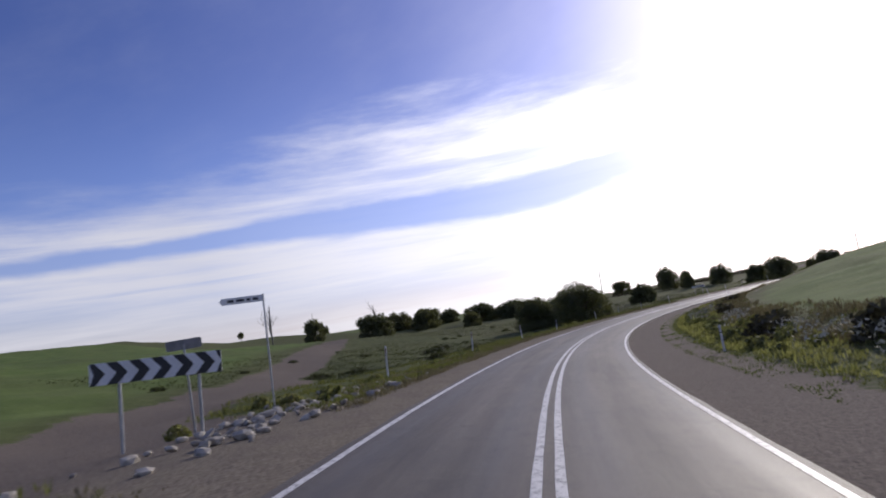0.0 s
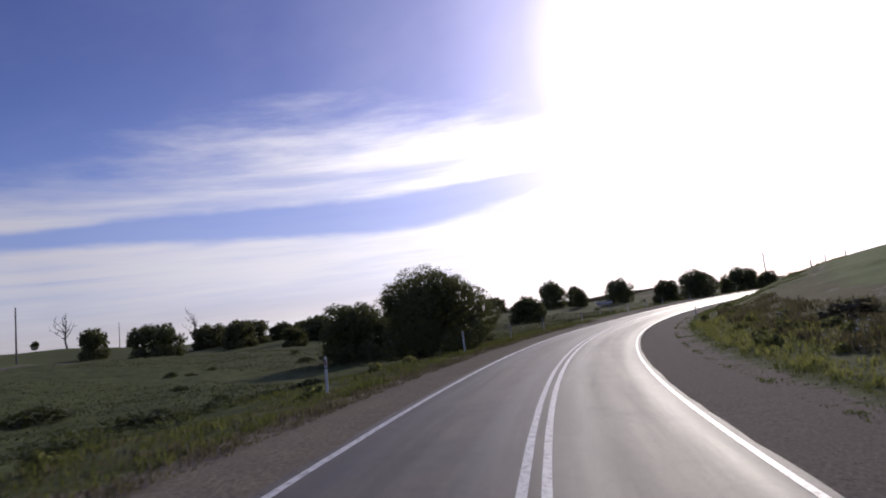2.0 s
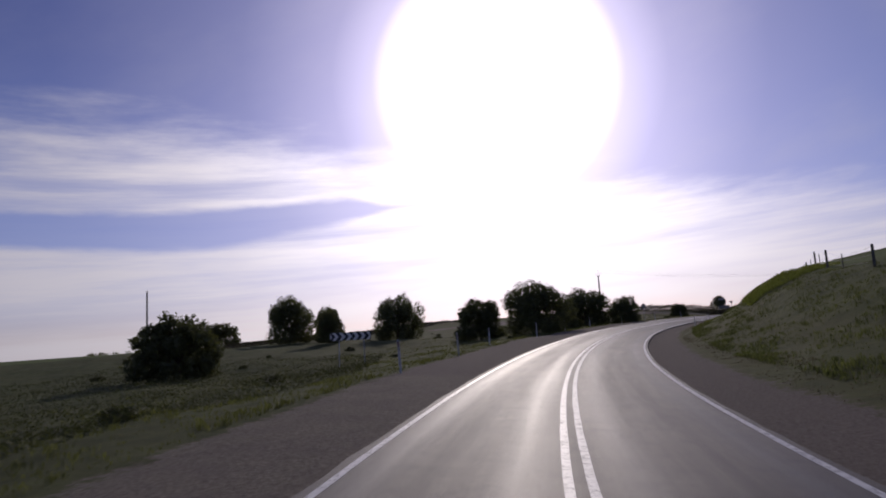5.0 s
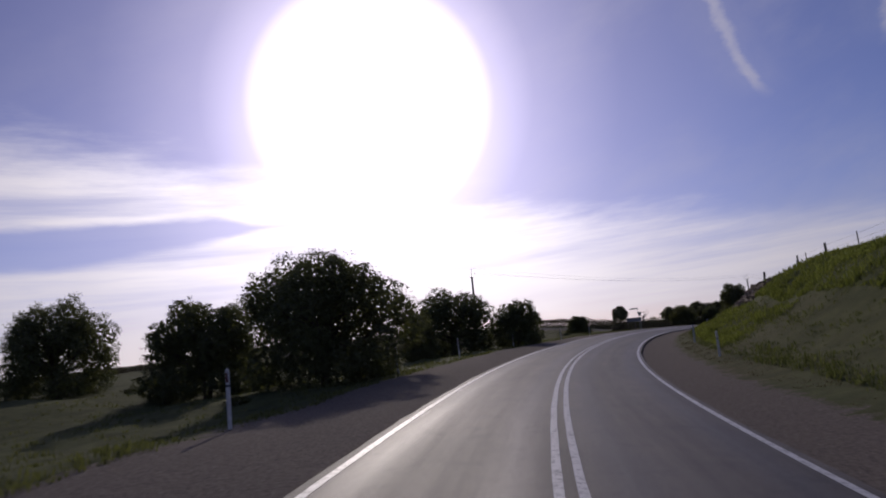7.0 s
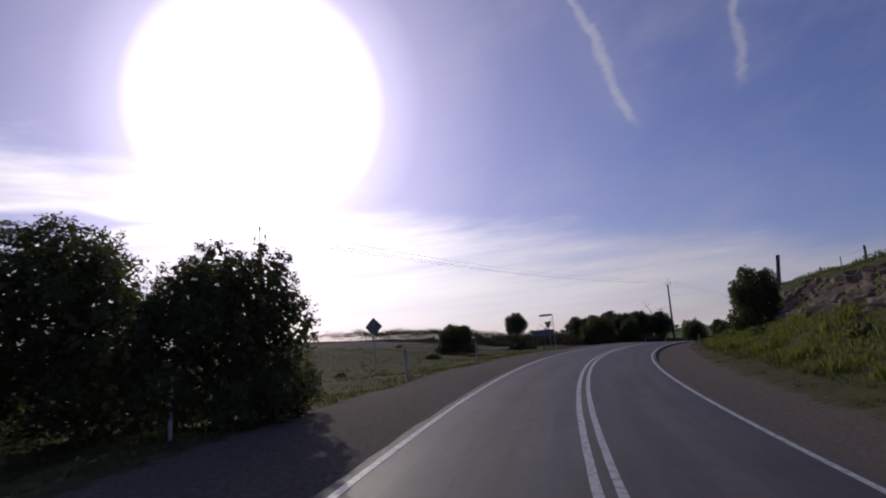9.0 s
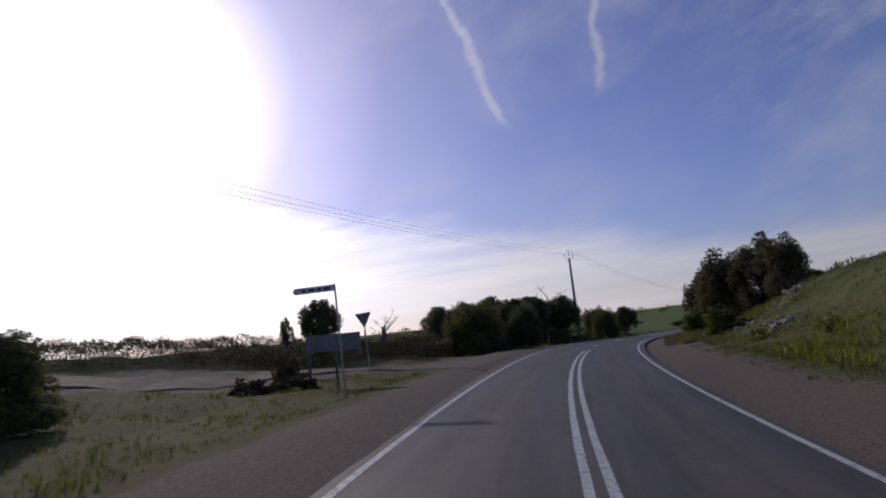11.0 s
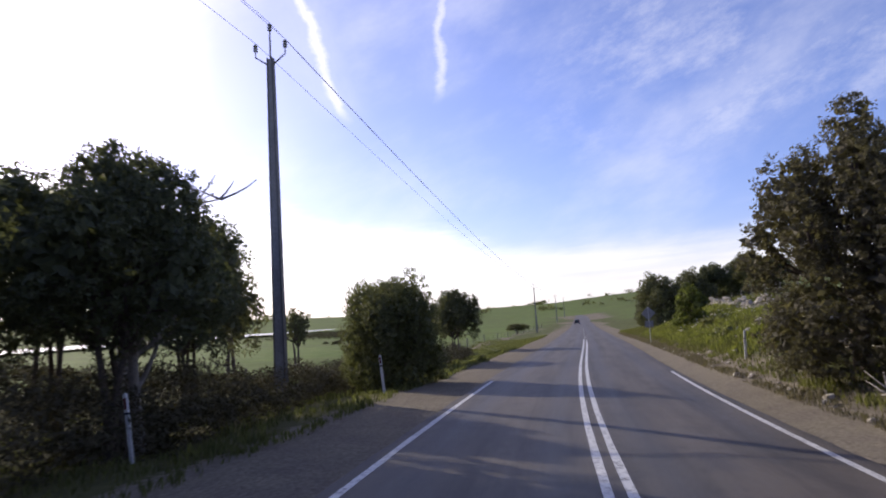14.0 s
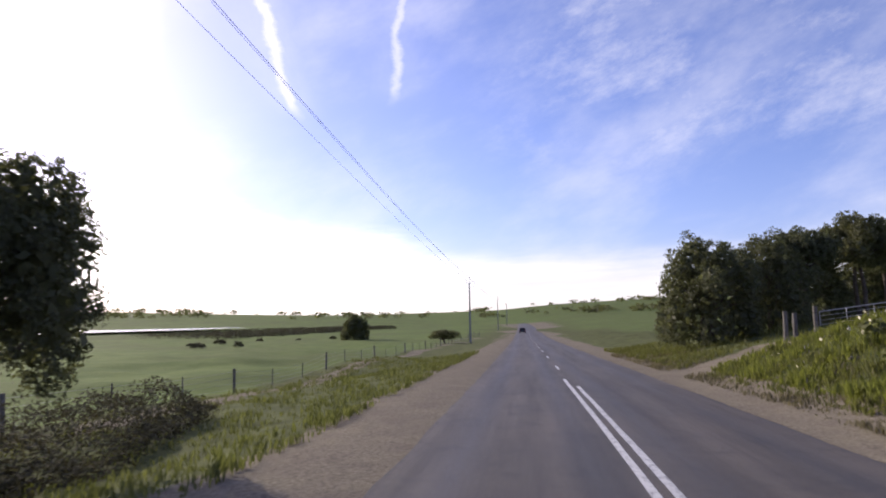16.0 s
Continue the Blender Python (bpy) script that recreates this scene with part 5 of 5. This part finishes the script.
def fallen_branch(s, d, turn, length, seed):
    """A bleached limb lying on the ground, with broken side twigs."""
    r = random.Random(seed)
    p = spot(s, d, 0.05)
    verts, faces = [], []
    main = limb_path(r, Vector((0, 0, 0)), Vector((length, 0, length * 0.08)), length * 0.10, 7)
    tube(verts, faces, main, [0.055 * (1 - 0.10 * i) for i in range(8)], 7)
    for _ in range(6):
        a = main[r.randint(2, 6)]
        b = a + Vector((r.uniform(0.1, 0.35), r.uniform(-0.3, 0.3), r.uniform(0.0, 0.28))) * length
        twig = limb_path(r, a, b, length * 0.05, 3)
        tube(verts, faces, twig, [0.026, 0.020, 0.014, 0.007], 5)
    ob = mesh_object("fallen_branch", verts, faces, DEAD_WOOD, None, True)
    ob.matrix_basis = pose(p.x, p.y, p.z, 0, 0, turn)
    return tagged(ob, "bleached dead branch lying under roadside trees", "branch", "fallen branches")


for s, d, turn, length in ((348.5, 7.3, 20, 2.2), (346.5, 7.6, 160, 1.8), (345, 7.9, 75, 2.4), (343, 8.2, 10, 1.8), (341, 5.9, 55, 1.7), (339, 8.4, 130, 2.0), (332, 8.0, 35, 1.6)):
    fallen_branch(s, d, turn, length, int(s * 3))

# ---- rock cutting on the inner side ----


def rock_face(s0, s1, label):
    """An exposed rock cutting: a broken face with proud blocks."""
    ss = np.arange(s0, s1 + 0.1, 0.5)
    rows = 9
    r = np.random.RandomState(21)
    root_at = spot(s0, 12.0)
    root = empty("rock_face", pose(*root_at))
    inv = root.matrix_basis.inverted()
    verts, faces = [], []
    jog = r.uniform(-0.25, 0.25, (len(ss), rows))
    for i, s in enumerate(ss):
        ends = min(1.0, (s - s0) / 6, (s1 - s) / 6)
        for j in range(rows):
            t = j / (rows - 1)
            d = 10.9 + 2.0 * t + 0.35 * math.sin(s * 0.8) + 0.2 * math.sin(s * 2.3 + j)
            x, y = along(s, d - 0.35 * ends)
            z = level(*along(s, 10.6)) + (level(*along(s, 14.2)) - level(*along(s, 10.6))) * t * 0.82
            p = inv @ Vector((x, y, z - 0.25))
            # cracks run up the face
            out = jog[i, j] * 0.8 + 0.22 * math.sin(s * 4.1 + 0.3 * j) * (1 if j % 3 else 0.3)
            _, _, _, _, tx, ty = road_at(s)
            verts.append(p + Vector((-ty * out, tx * out, r.uniform(-0.08, 0.08))))
    for i in range(len(ss) - 1):
        for j in range(rows - 1):
            a = i * rows + j
            faces.append((a, a + rows, a + rows + 1, a + 1))
    mesh_object("face", verts, faces, CLIFF_ROCK, root)
    for k in range(190):
        s = r.uniform(s0 + 1, s1 - 1)
        t = r.uniform(0.08, 0.92)
        x, y = along(s, 10.7 + 2.1 * t)
        z = level(*along(s, 10.6)) + (level(*along(s, 14.2)) - level(*along(s, 10.6))) * t * 0.82
        ob = new("rock", CLIFF_BLOCKS[k % 8])
        ob.parent = root
        w, h = r.uniform(0.5, 1.3), r.uniform(0.3, 0.7)
        ob.matrix_basis = pose(*(inv @ Vector((x, y, z - 0.25))), r.uniform(-12, 12), r.uniform(-12, 12), heading(s) + r.uniform(-25, 25)) @ Matrix.Diagonal((w * 0.8, w, h, 1))
    return tagged(root, label, "rock face")


rock_face(222, 268, "broken brown rock cutting below a grassy hilltop")

# ---- lake ----


def make_lake():
    n = 90
    verts, r = [], random.Random(4)
    for i in range(n):
        a = 6.2832 * i / n
        k = 1 + 0.08 * math.sin(3 * a + 1) + 0.05 * math.sin(7 * a)
        verts.append((5 + 130 * k * math.cos(a), 640 + 64 * k * math.sin(a), -2.0))
    ob = mesh_object("water", verts, [tuple(range(n))], WATER)
    return tagged(ob, "still pale salt lake in the paddocks", "lake", kind="structure")


make_lake()

# ---- sealed mouth of the second side road ----


FAR_EDGE = [along(309, -3.35), along(307.5, -7.5), along(303.5, -11.0), (-26.5, 286.6), (-33.0, 284.5), (-46.0, 279.5)]
NEAR_EDGE = [along(286, -3.35), along(289.5, -5.8), along(292.5, -8.8), (-29.6, 279.5), (-34.0, 278.0), (-47.0, 273.0)]


def apron_level(x, y):
    """Level of the sealed side road: from the road's edge onto the ground."""
    g = ground_level(x, y)[0]
    idx, d = station(np.asarray(x, float), np.asarray(y, float))
    edge = CZ[idx] - CB[idx] * d - 0.012 * np.abs(d) - 0.004
    t = np.clip((np.abs(d) - 3.3) / 3.5, 0, 1)
    return np.maximum(edge * (1 - t) + (g + 0.07) * t, np.where(t > 0.25, g + 0.05, -99.0))


def make_apron():
    n, cols = 41, 12
    at = np.linspace(0, len(FAR_EDGE) - 1, n)
    keys = np.arange(len(FAR_EDGE), dtype=float)
    near, far = spline(keys, np.array(NEAR_EDGE), at), spline(keys, np.array(FAR_EDGE), at)
    q = np.linspace(0, 1, cols + 1)
    pts = near[:, None, :] * (1 - q)[None, :, None] + far[:, None, :] * q[None, :, None]
    # the first row keeps to the road's edge
    pts[0] = [along(286 + 23 * v, -3.35) for v in q]
    flat = pts.reshape(-1, 2)
    z = apron_level(flat[:, 0], flat[:, 1])
    verts = [(x, y, h) for (x, y), h in zip(flat, z)]
    w = cols + 1
    faces = [(i * w + c, (i + 1) * w + c, (i + 1) * w + c + 1, i * w + c + 1) for i in range(n - 1) for c in range(cols)]
    # kerbless edges run down into the gravel
    for c, out in ((0, -1), (cols, 1)):
        base = len(verts)
        for i in range(n):
            a, b = pts[i, 0], pts[i, -1]
            u = (b - a) / max(np.hypot(*(b - a)), 1e-6) * 0.25 * out
            x, y, h = verts[i * w + c]
            verts.append((x + u[0], y + u[1], h - 0.18))
        faces += [(i * w + c, base + i, base + i + 1, (i + 1) * w + c) for i in range(n - 1)]
    ob = mesh_object("side_road", verts, faces, OLD_SEAL)
    tagged(ob, "sealed grey mouth of a side road", "road", kind="structure")
    verts, faces = [], []
    for x in np.linspace(-20.2, -27.2, 15):
        for o in (-0.045, 0.045):
            y = 282.61 + (x + 25.89) * 0.146 + o
            verts.append((x, y, float(apron_level([x], [y])[0]) + 0.012))
    faces = [(2 * k, 2 * k + 1, 2 * k + 3, 2 * k + 2) for k in range(14)]
    tagged(mesh_object("road_marking", verts, faces, PAINT, ob), "thin worn white painted line")
    return ob


make_apron()

# ---- shrubs, weeds and grass ----
SHRUBS = Grove("low scrub on the outer verge", "low dark scrub bush in rough grass", "bush", name="shrub", seed=131, height=1.0, spread=0.9, low=0.05, clumps=46, leaves=20, leaf=0.07, mat=HEATH, lobes=4, stems=3, skirt=0.25)
GREENS = Grove("leafy weeds on the verges", "leafy green roadside weed clump with pale heads", "bush", name="weed_clump", seed=139, height=0.7, spread=0.7, low=0.03, clumps=34, leaves=20, leaf=0.065, mat=WEED, lobes=4, stems=3, skirt=0.3)
MOUNDS = Grove("low mounds in the paddock", "low soft dark-green mound of rough growth", "bush", name="shrub", seed=133, height=1.0, spread=1.1, low=0.02, clumps=60, leaves=22, leaf=0.055, mat=MOUND, lobes=6, stems=3, skirt=1.0)
rb = random.Random(9)


def scatter(grove, count, s0, s1, d0, d1, h0, h1, squat=1.6):
    for _ in range(count):
        h = rb.uniform(h0, h1)
        grove.plant(rb.uniform(s0, s1), rb.uniform(d0, d1), h, h * squat * rb.uniform(0.8, 1.4), rb.uniform(0, 360))


for s, d, h, w in ((50, -20, 1.1, 3.2), (58, -15.5, 1.0, 3.0), (63, -13.5, 0.9, 2.4), (68, -12.0, 0.9, 2.6), (70, -22, 1.2, 3.6), (76, -16, 1.1, 3.0), (80, -26, 1.3, 4.0), (84, -13.0, 1.0, 2.6)):
    MOUNDS.plant(s, d, h * 0.6, w, s * 13)
scatter(MOUNDS, 16, 35, 110, -40, -12, 0.25, 0.5, 3.2)
scatter(MOUNDS, 26, 105, 200, -45, -12, 0.3, 0.6, 3.0)
scatter(MOUNDS, 26, 204, 282, -42, -11, 0.2, 0.45, 3.0)
scatter(SHRUBS, 8, 92, 108, -14, -9.5, 0.5, 0.9, 1.8)
scatter(SHRUBS, 20, 312, 348, -13, -8.5, 0.5, 1.1, 1.8)
scatter(SHRUBS, 14, 352, 384, -17, -8.5, 0.5, 1.1, 2.0)
scatter(SHRUBS, 7, 460, 560, -75, -55, 0.6, 1.1, 2.6)
for s, d, h, w in ((20, 9.5, 1.1, 2.0), (30, 8.9, 0.9, 2.4), (33, 9.6, 0.8, 2.0), (58, 10.5, 0.7, 2.0), (84, 11.5, 0.6, 2.4)):
    SHRUBS.plant(s, d, h, w, s * 7)
scatter(GREENS, 46, 18, 70, 7.2, 9.6, 0.3, 0.62)
scatter(GREENS, 34, 70, 130, 7.2, 11.0, 0.25, 0.5)
scatter(SHRUBS, 4, 280, 287, -12.5, -10, 0.4, 0.7, 2.2)
SHRUBS.plant(286.9, -12.7, 1.4, 1.6, 40, "round dark bush beside a sign's posts")
scatter(GREENS, 14, 340, 398, 6.0, 9.5, 0.3, 0.7)
scatter(GREENS, 9, 190, 300, 7.4, 9.0, 0.3, 0.6)
scatter(GREENS, 20, 12, 90, -10.5, -6.6, 0.25, 0.5)
scatter(GREENS, 12, 352, 372, -8.5, -5.6, 0.25, 0.5)


def grass(name, count, s0, s1, inner, outer, side, tall, mat, seed, label, blades=3, lean=0.5):
    """Tufts of single blades, thinning out away from the road."""
    r = np.random.RandomState(seed)
    s = r.uniform(s0, s1, count)
    d = side * (inner + (outer - inner) * r.rand(count) ** 1.5)
    bx, by, tx, ty = (np.interp(s, ST, a) for a in (CX, CY, TX, TY))
    x, y = bx + ty * d, by - tx * d
    clump = 0.5 + 0.5 * waves(x, y, 3.2, seed)
    keep = r.rand(count) < np.clip(0.25 + clump, 0.1, 1)
    for path, half in SIDE_ROADS[:4]:
        keep &= distance_to(path, x, y) > half * r.uniform(0.75, 1.15, count)
    x, y = x[keep], y[keep]
    z = ground_level(x, y)[0]
    h = tall * r.uniform(0.45, 1.3, len(x)) * np.clip(0.5 + 0.8 * clump[keep], 0.4, 1.4)
    out = []
    for b in range(blades):
        a = r.uniform(0, 6.283, len(x))
        k = r.uniform(0.1, lean, len(x)) * h
        w = 0.012 + 0.03 * h
        ox, oy = x + r.normal(0, 0.06, len(x)), y + r.normal(0, 0.06, len(x))
        px, py = -np.sin(a) * w, np.cos(a) * w
        base = np.stack([ox, oy, z - 0.03], 1)
        mid = base + np.stack([np.cos(a) * k * 0.4 + px, np.sin(a) * k * 0.4 + py, h * 0.55], 1)
        mid2 = base + np.stack([np.cos(a) * k * 0.4 - px, np.sin(a) * k * 0.4 - py, h * 0.55], 1)
        tip = base + np.stack([np.cos(a) * k, np.sin(a) * k, h], 1)
        out.append(np.stack([base, mid, tip, mid2], 1))
    ob = quads(name, np.concatenate(out).reshape(-1, 3), mat)
    return tagged(ob, label, "grass", kind="stuff")


def heath(name, count, ss, front, back, tall, mat, seed, label, leaf=1.0):
    """A closed cover of low scrub: leaves over an uneven canopy, thick at its front."""
    r = np.random.RandomState(seed)
    s = r.uniform(ss[0], ss[-1], count)
    f, b = np.interp(s, ss, front), np.interp(s, ss, back)
    u = r.rand(count) ** 1.6
    bx, by, tx, ty = (np.interp(s, ST, a) for a in (CX, CY, TX, TY))
    d = f + (b - f) * u + r.normal(0, 0.15, count)
    x, y = bx + ty * d, by - tx * d
    off = np.full(count, True)
    for path, half in SIDE_ROADS[:4]:
        off &= distance_to(path, x, y) > half + 0.3
    s, f, d, x, y = s[off], f[off], d[off], x[off], y[off]
    count = len(x)
    h = (tall if np.isscalar(tall) else np.interp(s, ss, tall)) * (0.85 + 0.22 * waves(x, y, 2.6, seed) + 0.10 * waves(x, y, 0.8, seed + 1)) * np.clip(0.45 + np.abs(d - f) * 0.7, 0.3, 1.0)
    v = np.where(r.rand(count) < np.where(np.abs(d - f) < 1.5, 0.65, 0.45), r.rand(count), 1 - 0.35 * r.rand(count) ** 1.5)
    q = np.stack([x, y, ground_level(x, y)[0] + np.maximum(h, 0.15) * v], 1)
    k = r.uniform(0.05, 0.11, (count, 1)) * leaf
    n = np.array([0, 0, 0.8]) + r.normal(size=(count, 3)) * 0.6
    a = np.cross(n, r.normal(size=(count, 3)))
    a /= np.linalg.norm(a, axis=1)[:, None]
    c = np.cross(n / np.linalg.norm(n, axis=1)[:, None], a)
    ob = quads(name, np.stack([q - a * k, q + c * k * 0.26, q + a * k, q - c * k * 0.26], 1).reshape(-1, 3), mat)
    return tagged(ob, label, "scrub", kind="stuff")


heath("scrub", 210000, [287, 296, 304, 310, 320, 328, 340, 352], [-31, -22, -16.5, -12.5, -10.5, -9.0, -8.3, -8.8], [-43, -35, -30, -27, -25, -24, -23, -22], [1.4, 1.4, 1.4, 1.4, 1.8, 2.0, 2.0, 1.4], HEATH, 61, "closed dark scrub on the bank behind the junction")
heath("scrub", 46000, [352, 360, 372, 384, 392], [-9.4, -8.6, -8.8, -9.8, -11.5], [-24, -19, -17.5, -16.5, -14.5], 1.2, HEATH, 62, "low dark scrub between the verge and a paddock")
heath("scrub", 60000, [104, 118, 135, 160, 180], [-12.5, -11.5, -11.5, -12.0, -20.0], [-60, -56, -56, -52, -50], 0.40, MOUND, 65, "low rough dark growth over a paddock", 1.1)
heath("scrub", 26000, [40, 60, 80, 96], [-17, -14, -13, -14], [-44, -44, -44, -44], 0.24, MOUND, 66, "low rough green growth over a paddock", 1.3)
heath("scrub", 14000, [212, 245, 285], [-74, -78, -84], [-92, -98, -104], 0.7, HEATH, 64, "dark scrub belt at the far side of a paddock", 3.5)
heath("scrub", 20000, [560, 600, 650, 720], [-92, -84, -78, -70], [-128, -122, -116, -104], 1.5, HEATH, 63, "wide dark scrub belt across the paddock", 5.0)
grass("grass", 22000, 0, 130, 5.6, 17, -1, 0.20, GRASS_BLADE, 1, "rough green roadside grass on the outer verge")
grass("grass", 10000, 0, 130, 6.2, 13, 1, 0.15, GRASS_BLADE, 2, "lush green grass on the inner verge")
grass("grass", 24000, 130, 290, 6.8, 26, -1, 0.15, GRASS_BLADE, 3, "rough green roadside grass in the shade of trees")
grass("grass", 26000, 130, 300, 6.4, 17, 1, 0.18, GRASS_BLADE, 4, "tall green grass below a rock cutting")
grass("grass", 18000, 310, 430, 5.6, 16, -1, 0.22, GRASS_BLADE, 5, "green roadside grass beside a paddock")
grass("grass", 22000, 300, 430, 5.4, 15, 1, 0.30, GRASS_BLADE, 6, "long bright grass on a stony bank")
grass("grass", 10000, 184, 222, 11.0, 18, 1, 0.28, LUSH, 21, "lush yellow-green grass on a steep bank")
grass("grass", 12000, 354, 402, 5.9, 12.5, 1, 0.34, LUSH, 24, "lush bright green grass on a stony bank")
grass("grass", 9000, 205, 285, 6.8, 10.5, 1, 0.3, LUSH, 22, "lush yellow-green grass below a rock cutting")
grass("dry_grass", 12000, 0, 120, 5.0, 9, -1, 0.15, STRAW, 7, "dry straw-coloured grass at the gravel edge")
grass("dry_grass", 12000, 300, 420, 4.6, 8, 1, 0.16, STRAW, 8, "dry straw-coloured grass at the gravel edge")
grass("grass", 7000, 14, 110, 6.6, 10.0, 1, 0.24, WEED, 23, "lush yellow-green weeds on the inner verge")
grass("dry_grass", 9000, 20, 120, 8.5, 13, 1, 0.32, STRAW, 9, "dry seed heads among lush verge weeds")
grass("grass", 9000, 0, 130, 5.2, 8.0, 1, 0.07, GRASS_BLADE, 11, "thin short grass creeping over the gravel edge")
grass("grass", 11000, 0, 130, 4.8, 6.8, -1, 0.07, STRAW, 12, "thin short grass creeping over the gravel edge")
grass("grass", 12000, 130, 300, 5.6, 7.6, 1, 0.07, STRAW, 13, "thin short grass creeping over the gravel edge")


def flower_heads(name, count, s0, s1, d0, d1, seed, label):
    """Small pale flower heads standing among the weeds."""
    r = np.random.RandomState(seed)
    s, d = r.uniform(s0, s1, count), r.uniform(d0, d1, count)
    bx, by, tx, ty = (np.interp(s, ST, a) for a in (CX, CY, TX, TY))
    x, y = bx + ty * d, by - tx * d
    keep = waves(x, y, 6.0, seed) > 0.25
    x, y = x[keep], y[keep]
    q = np.stack([x, y, ground_level(x, y)[0] + r.uniform(0.3, 0.75, len(x))], 1)
    u, w = r.normal(size=(len(q), 3)) * 0.035, r.normal(size=(len(q), 3)) * 0.035
    ob = quads(name, np.stack([q - u, q + w, q + u, q - w], 1).reshape(-1, 3), PALE_FLOWER)
    return tagged(ob, label, "flowers", kind="stuff")


flower_heads("flower_heads", 4200, 14, 90, 7.6, 9.8, 41, "pale flower heads among lush verge weeds")
flower_heads("flower_heads", 900, 345, 398, 6.2, 9.5, 42, "pale flower heads on a grassy bank")


def far_woods():
    """Thin belts of trees along the far ridges."""
    r = np.random.RandomState(31)
    pts = []
    for i in range(420):
        a = math.radians(r.uniform(-90, 75))
        ring = r.choice([620, 900, 1300]) * r.uniform(0.93, 1.07)
        if r.rand() < 0.45:
            a = math.radians(r.choice([-75, -52, -40, 14, 27, 40, 47, 52]) + r.normal(0, 2.0))
        pts.append((40 + math.sin(a) * ring, 300 + math.cos(a) * ring))
    pts = np.array(pts)
    z = ground_level(pts[:, 0], pts[:, 1])[0]
    out = []
    for (x, y), gz in zip(pts, z):
        if ((x - 5) / 155) ** 2 + ((y - 640) / 88) ** 2 < 1:
            continue
        h = r.uniform(2.5, 6.0)
        n = 46
        q = r.normal(size=(n, 3)) * np.array([h * 0.55, h * 0.55, h * 0.24]) + np.array([x, y, gz + h * 0.5])
        u = r.normal(size=(n, 3)) * h * 0.14
        w = r.normal(size=(n, 3)) * h * 0.12
        out.append(np.stack([q - u, q + w, q + u, q - w], 1))
    ob = quads("far_woods", np.concatenate(out).reshape(-1, 3), OLIVE)
    return tagged(ob, "dark belts of trees on the far ridges", "woods", kind="stuff")


far_woods()

# ---- a car far down the straight ----


def make_car(m):
    root = empty("car", m)
    bm = bmesh.new()
    prof = [(-2.1, 0.35), (2.1, 0.35), (2.15, 0.7), (1.9, 0.88), (1.0, 0.95), (-1.7, 1.0), (-2.1, 0.95)]
    outline(bm, prof, 1.72)
    bmesh.ops.bevel(bm, geom=list(bm.edges), offset=0.06, segments=2, affect="EDGES")
    bmesh.ops.rotate(bm, verts=bm.verts, cent=(0, 0, 0), matrix=Matrix.Rotation(radians(90), 3, "Z"))
    part("body", bm, CAR_PAINT, root)
    bm = bmesh.new()
    outline(bm, [(-1.75, 0.98), (0.95, 0.94), (0.35, 1.42), (-1.3, 1.46)], 1.5)
    bmesh.ops.bevel(bm, geom=list(bm.edges), offset=0.07, segments=2, affect="EDGES")
    bmesh.ops.rotate(bm, verts=bm.verts, cent=(0, 0, 0), matrix=Matrix.Rotation(radians(90), 3, "Z"))
    part("cabin", bm, CAR_GLASS, root, "dark glazed cabin")
    for x in (-0.78, 0.78):
        for y in (-1.3, 1.3):
            bm = bmesh.new()
            pipe(bm, (x - 0.1, y, 0.31), (x + 0.1, y, 0.31), 0.31, sides=18)
            wheel = part("wheel", bm, RUBBER, root)
            bm = bmesh.new()
            pipe(bm, (x - 0.105, y, 0.31), (x + 0.105, y, 0.31), 0.18, sides=14)
            part("rim", bm, ALU, wheel)
        bm = bmesh.new()
        box(bm, (0.28, 0.06, 0.14), (x * 0.86, -2.1, 0.78), bevel=0.02)
        part("tail_lamp", bm, LAMP_RED, root)
    return tagged(root, "dark car driving away on the straight", "car")


x, y, z, b, tx, ty = road_at(545)
make_car(pose(*along(545, -1.6), z + 0.0, 0, 0, heading(545)))
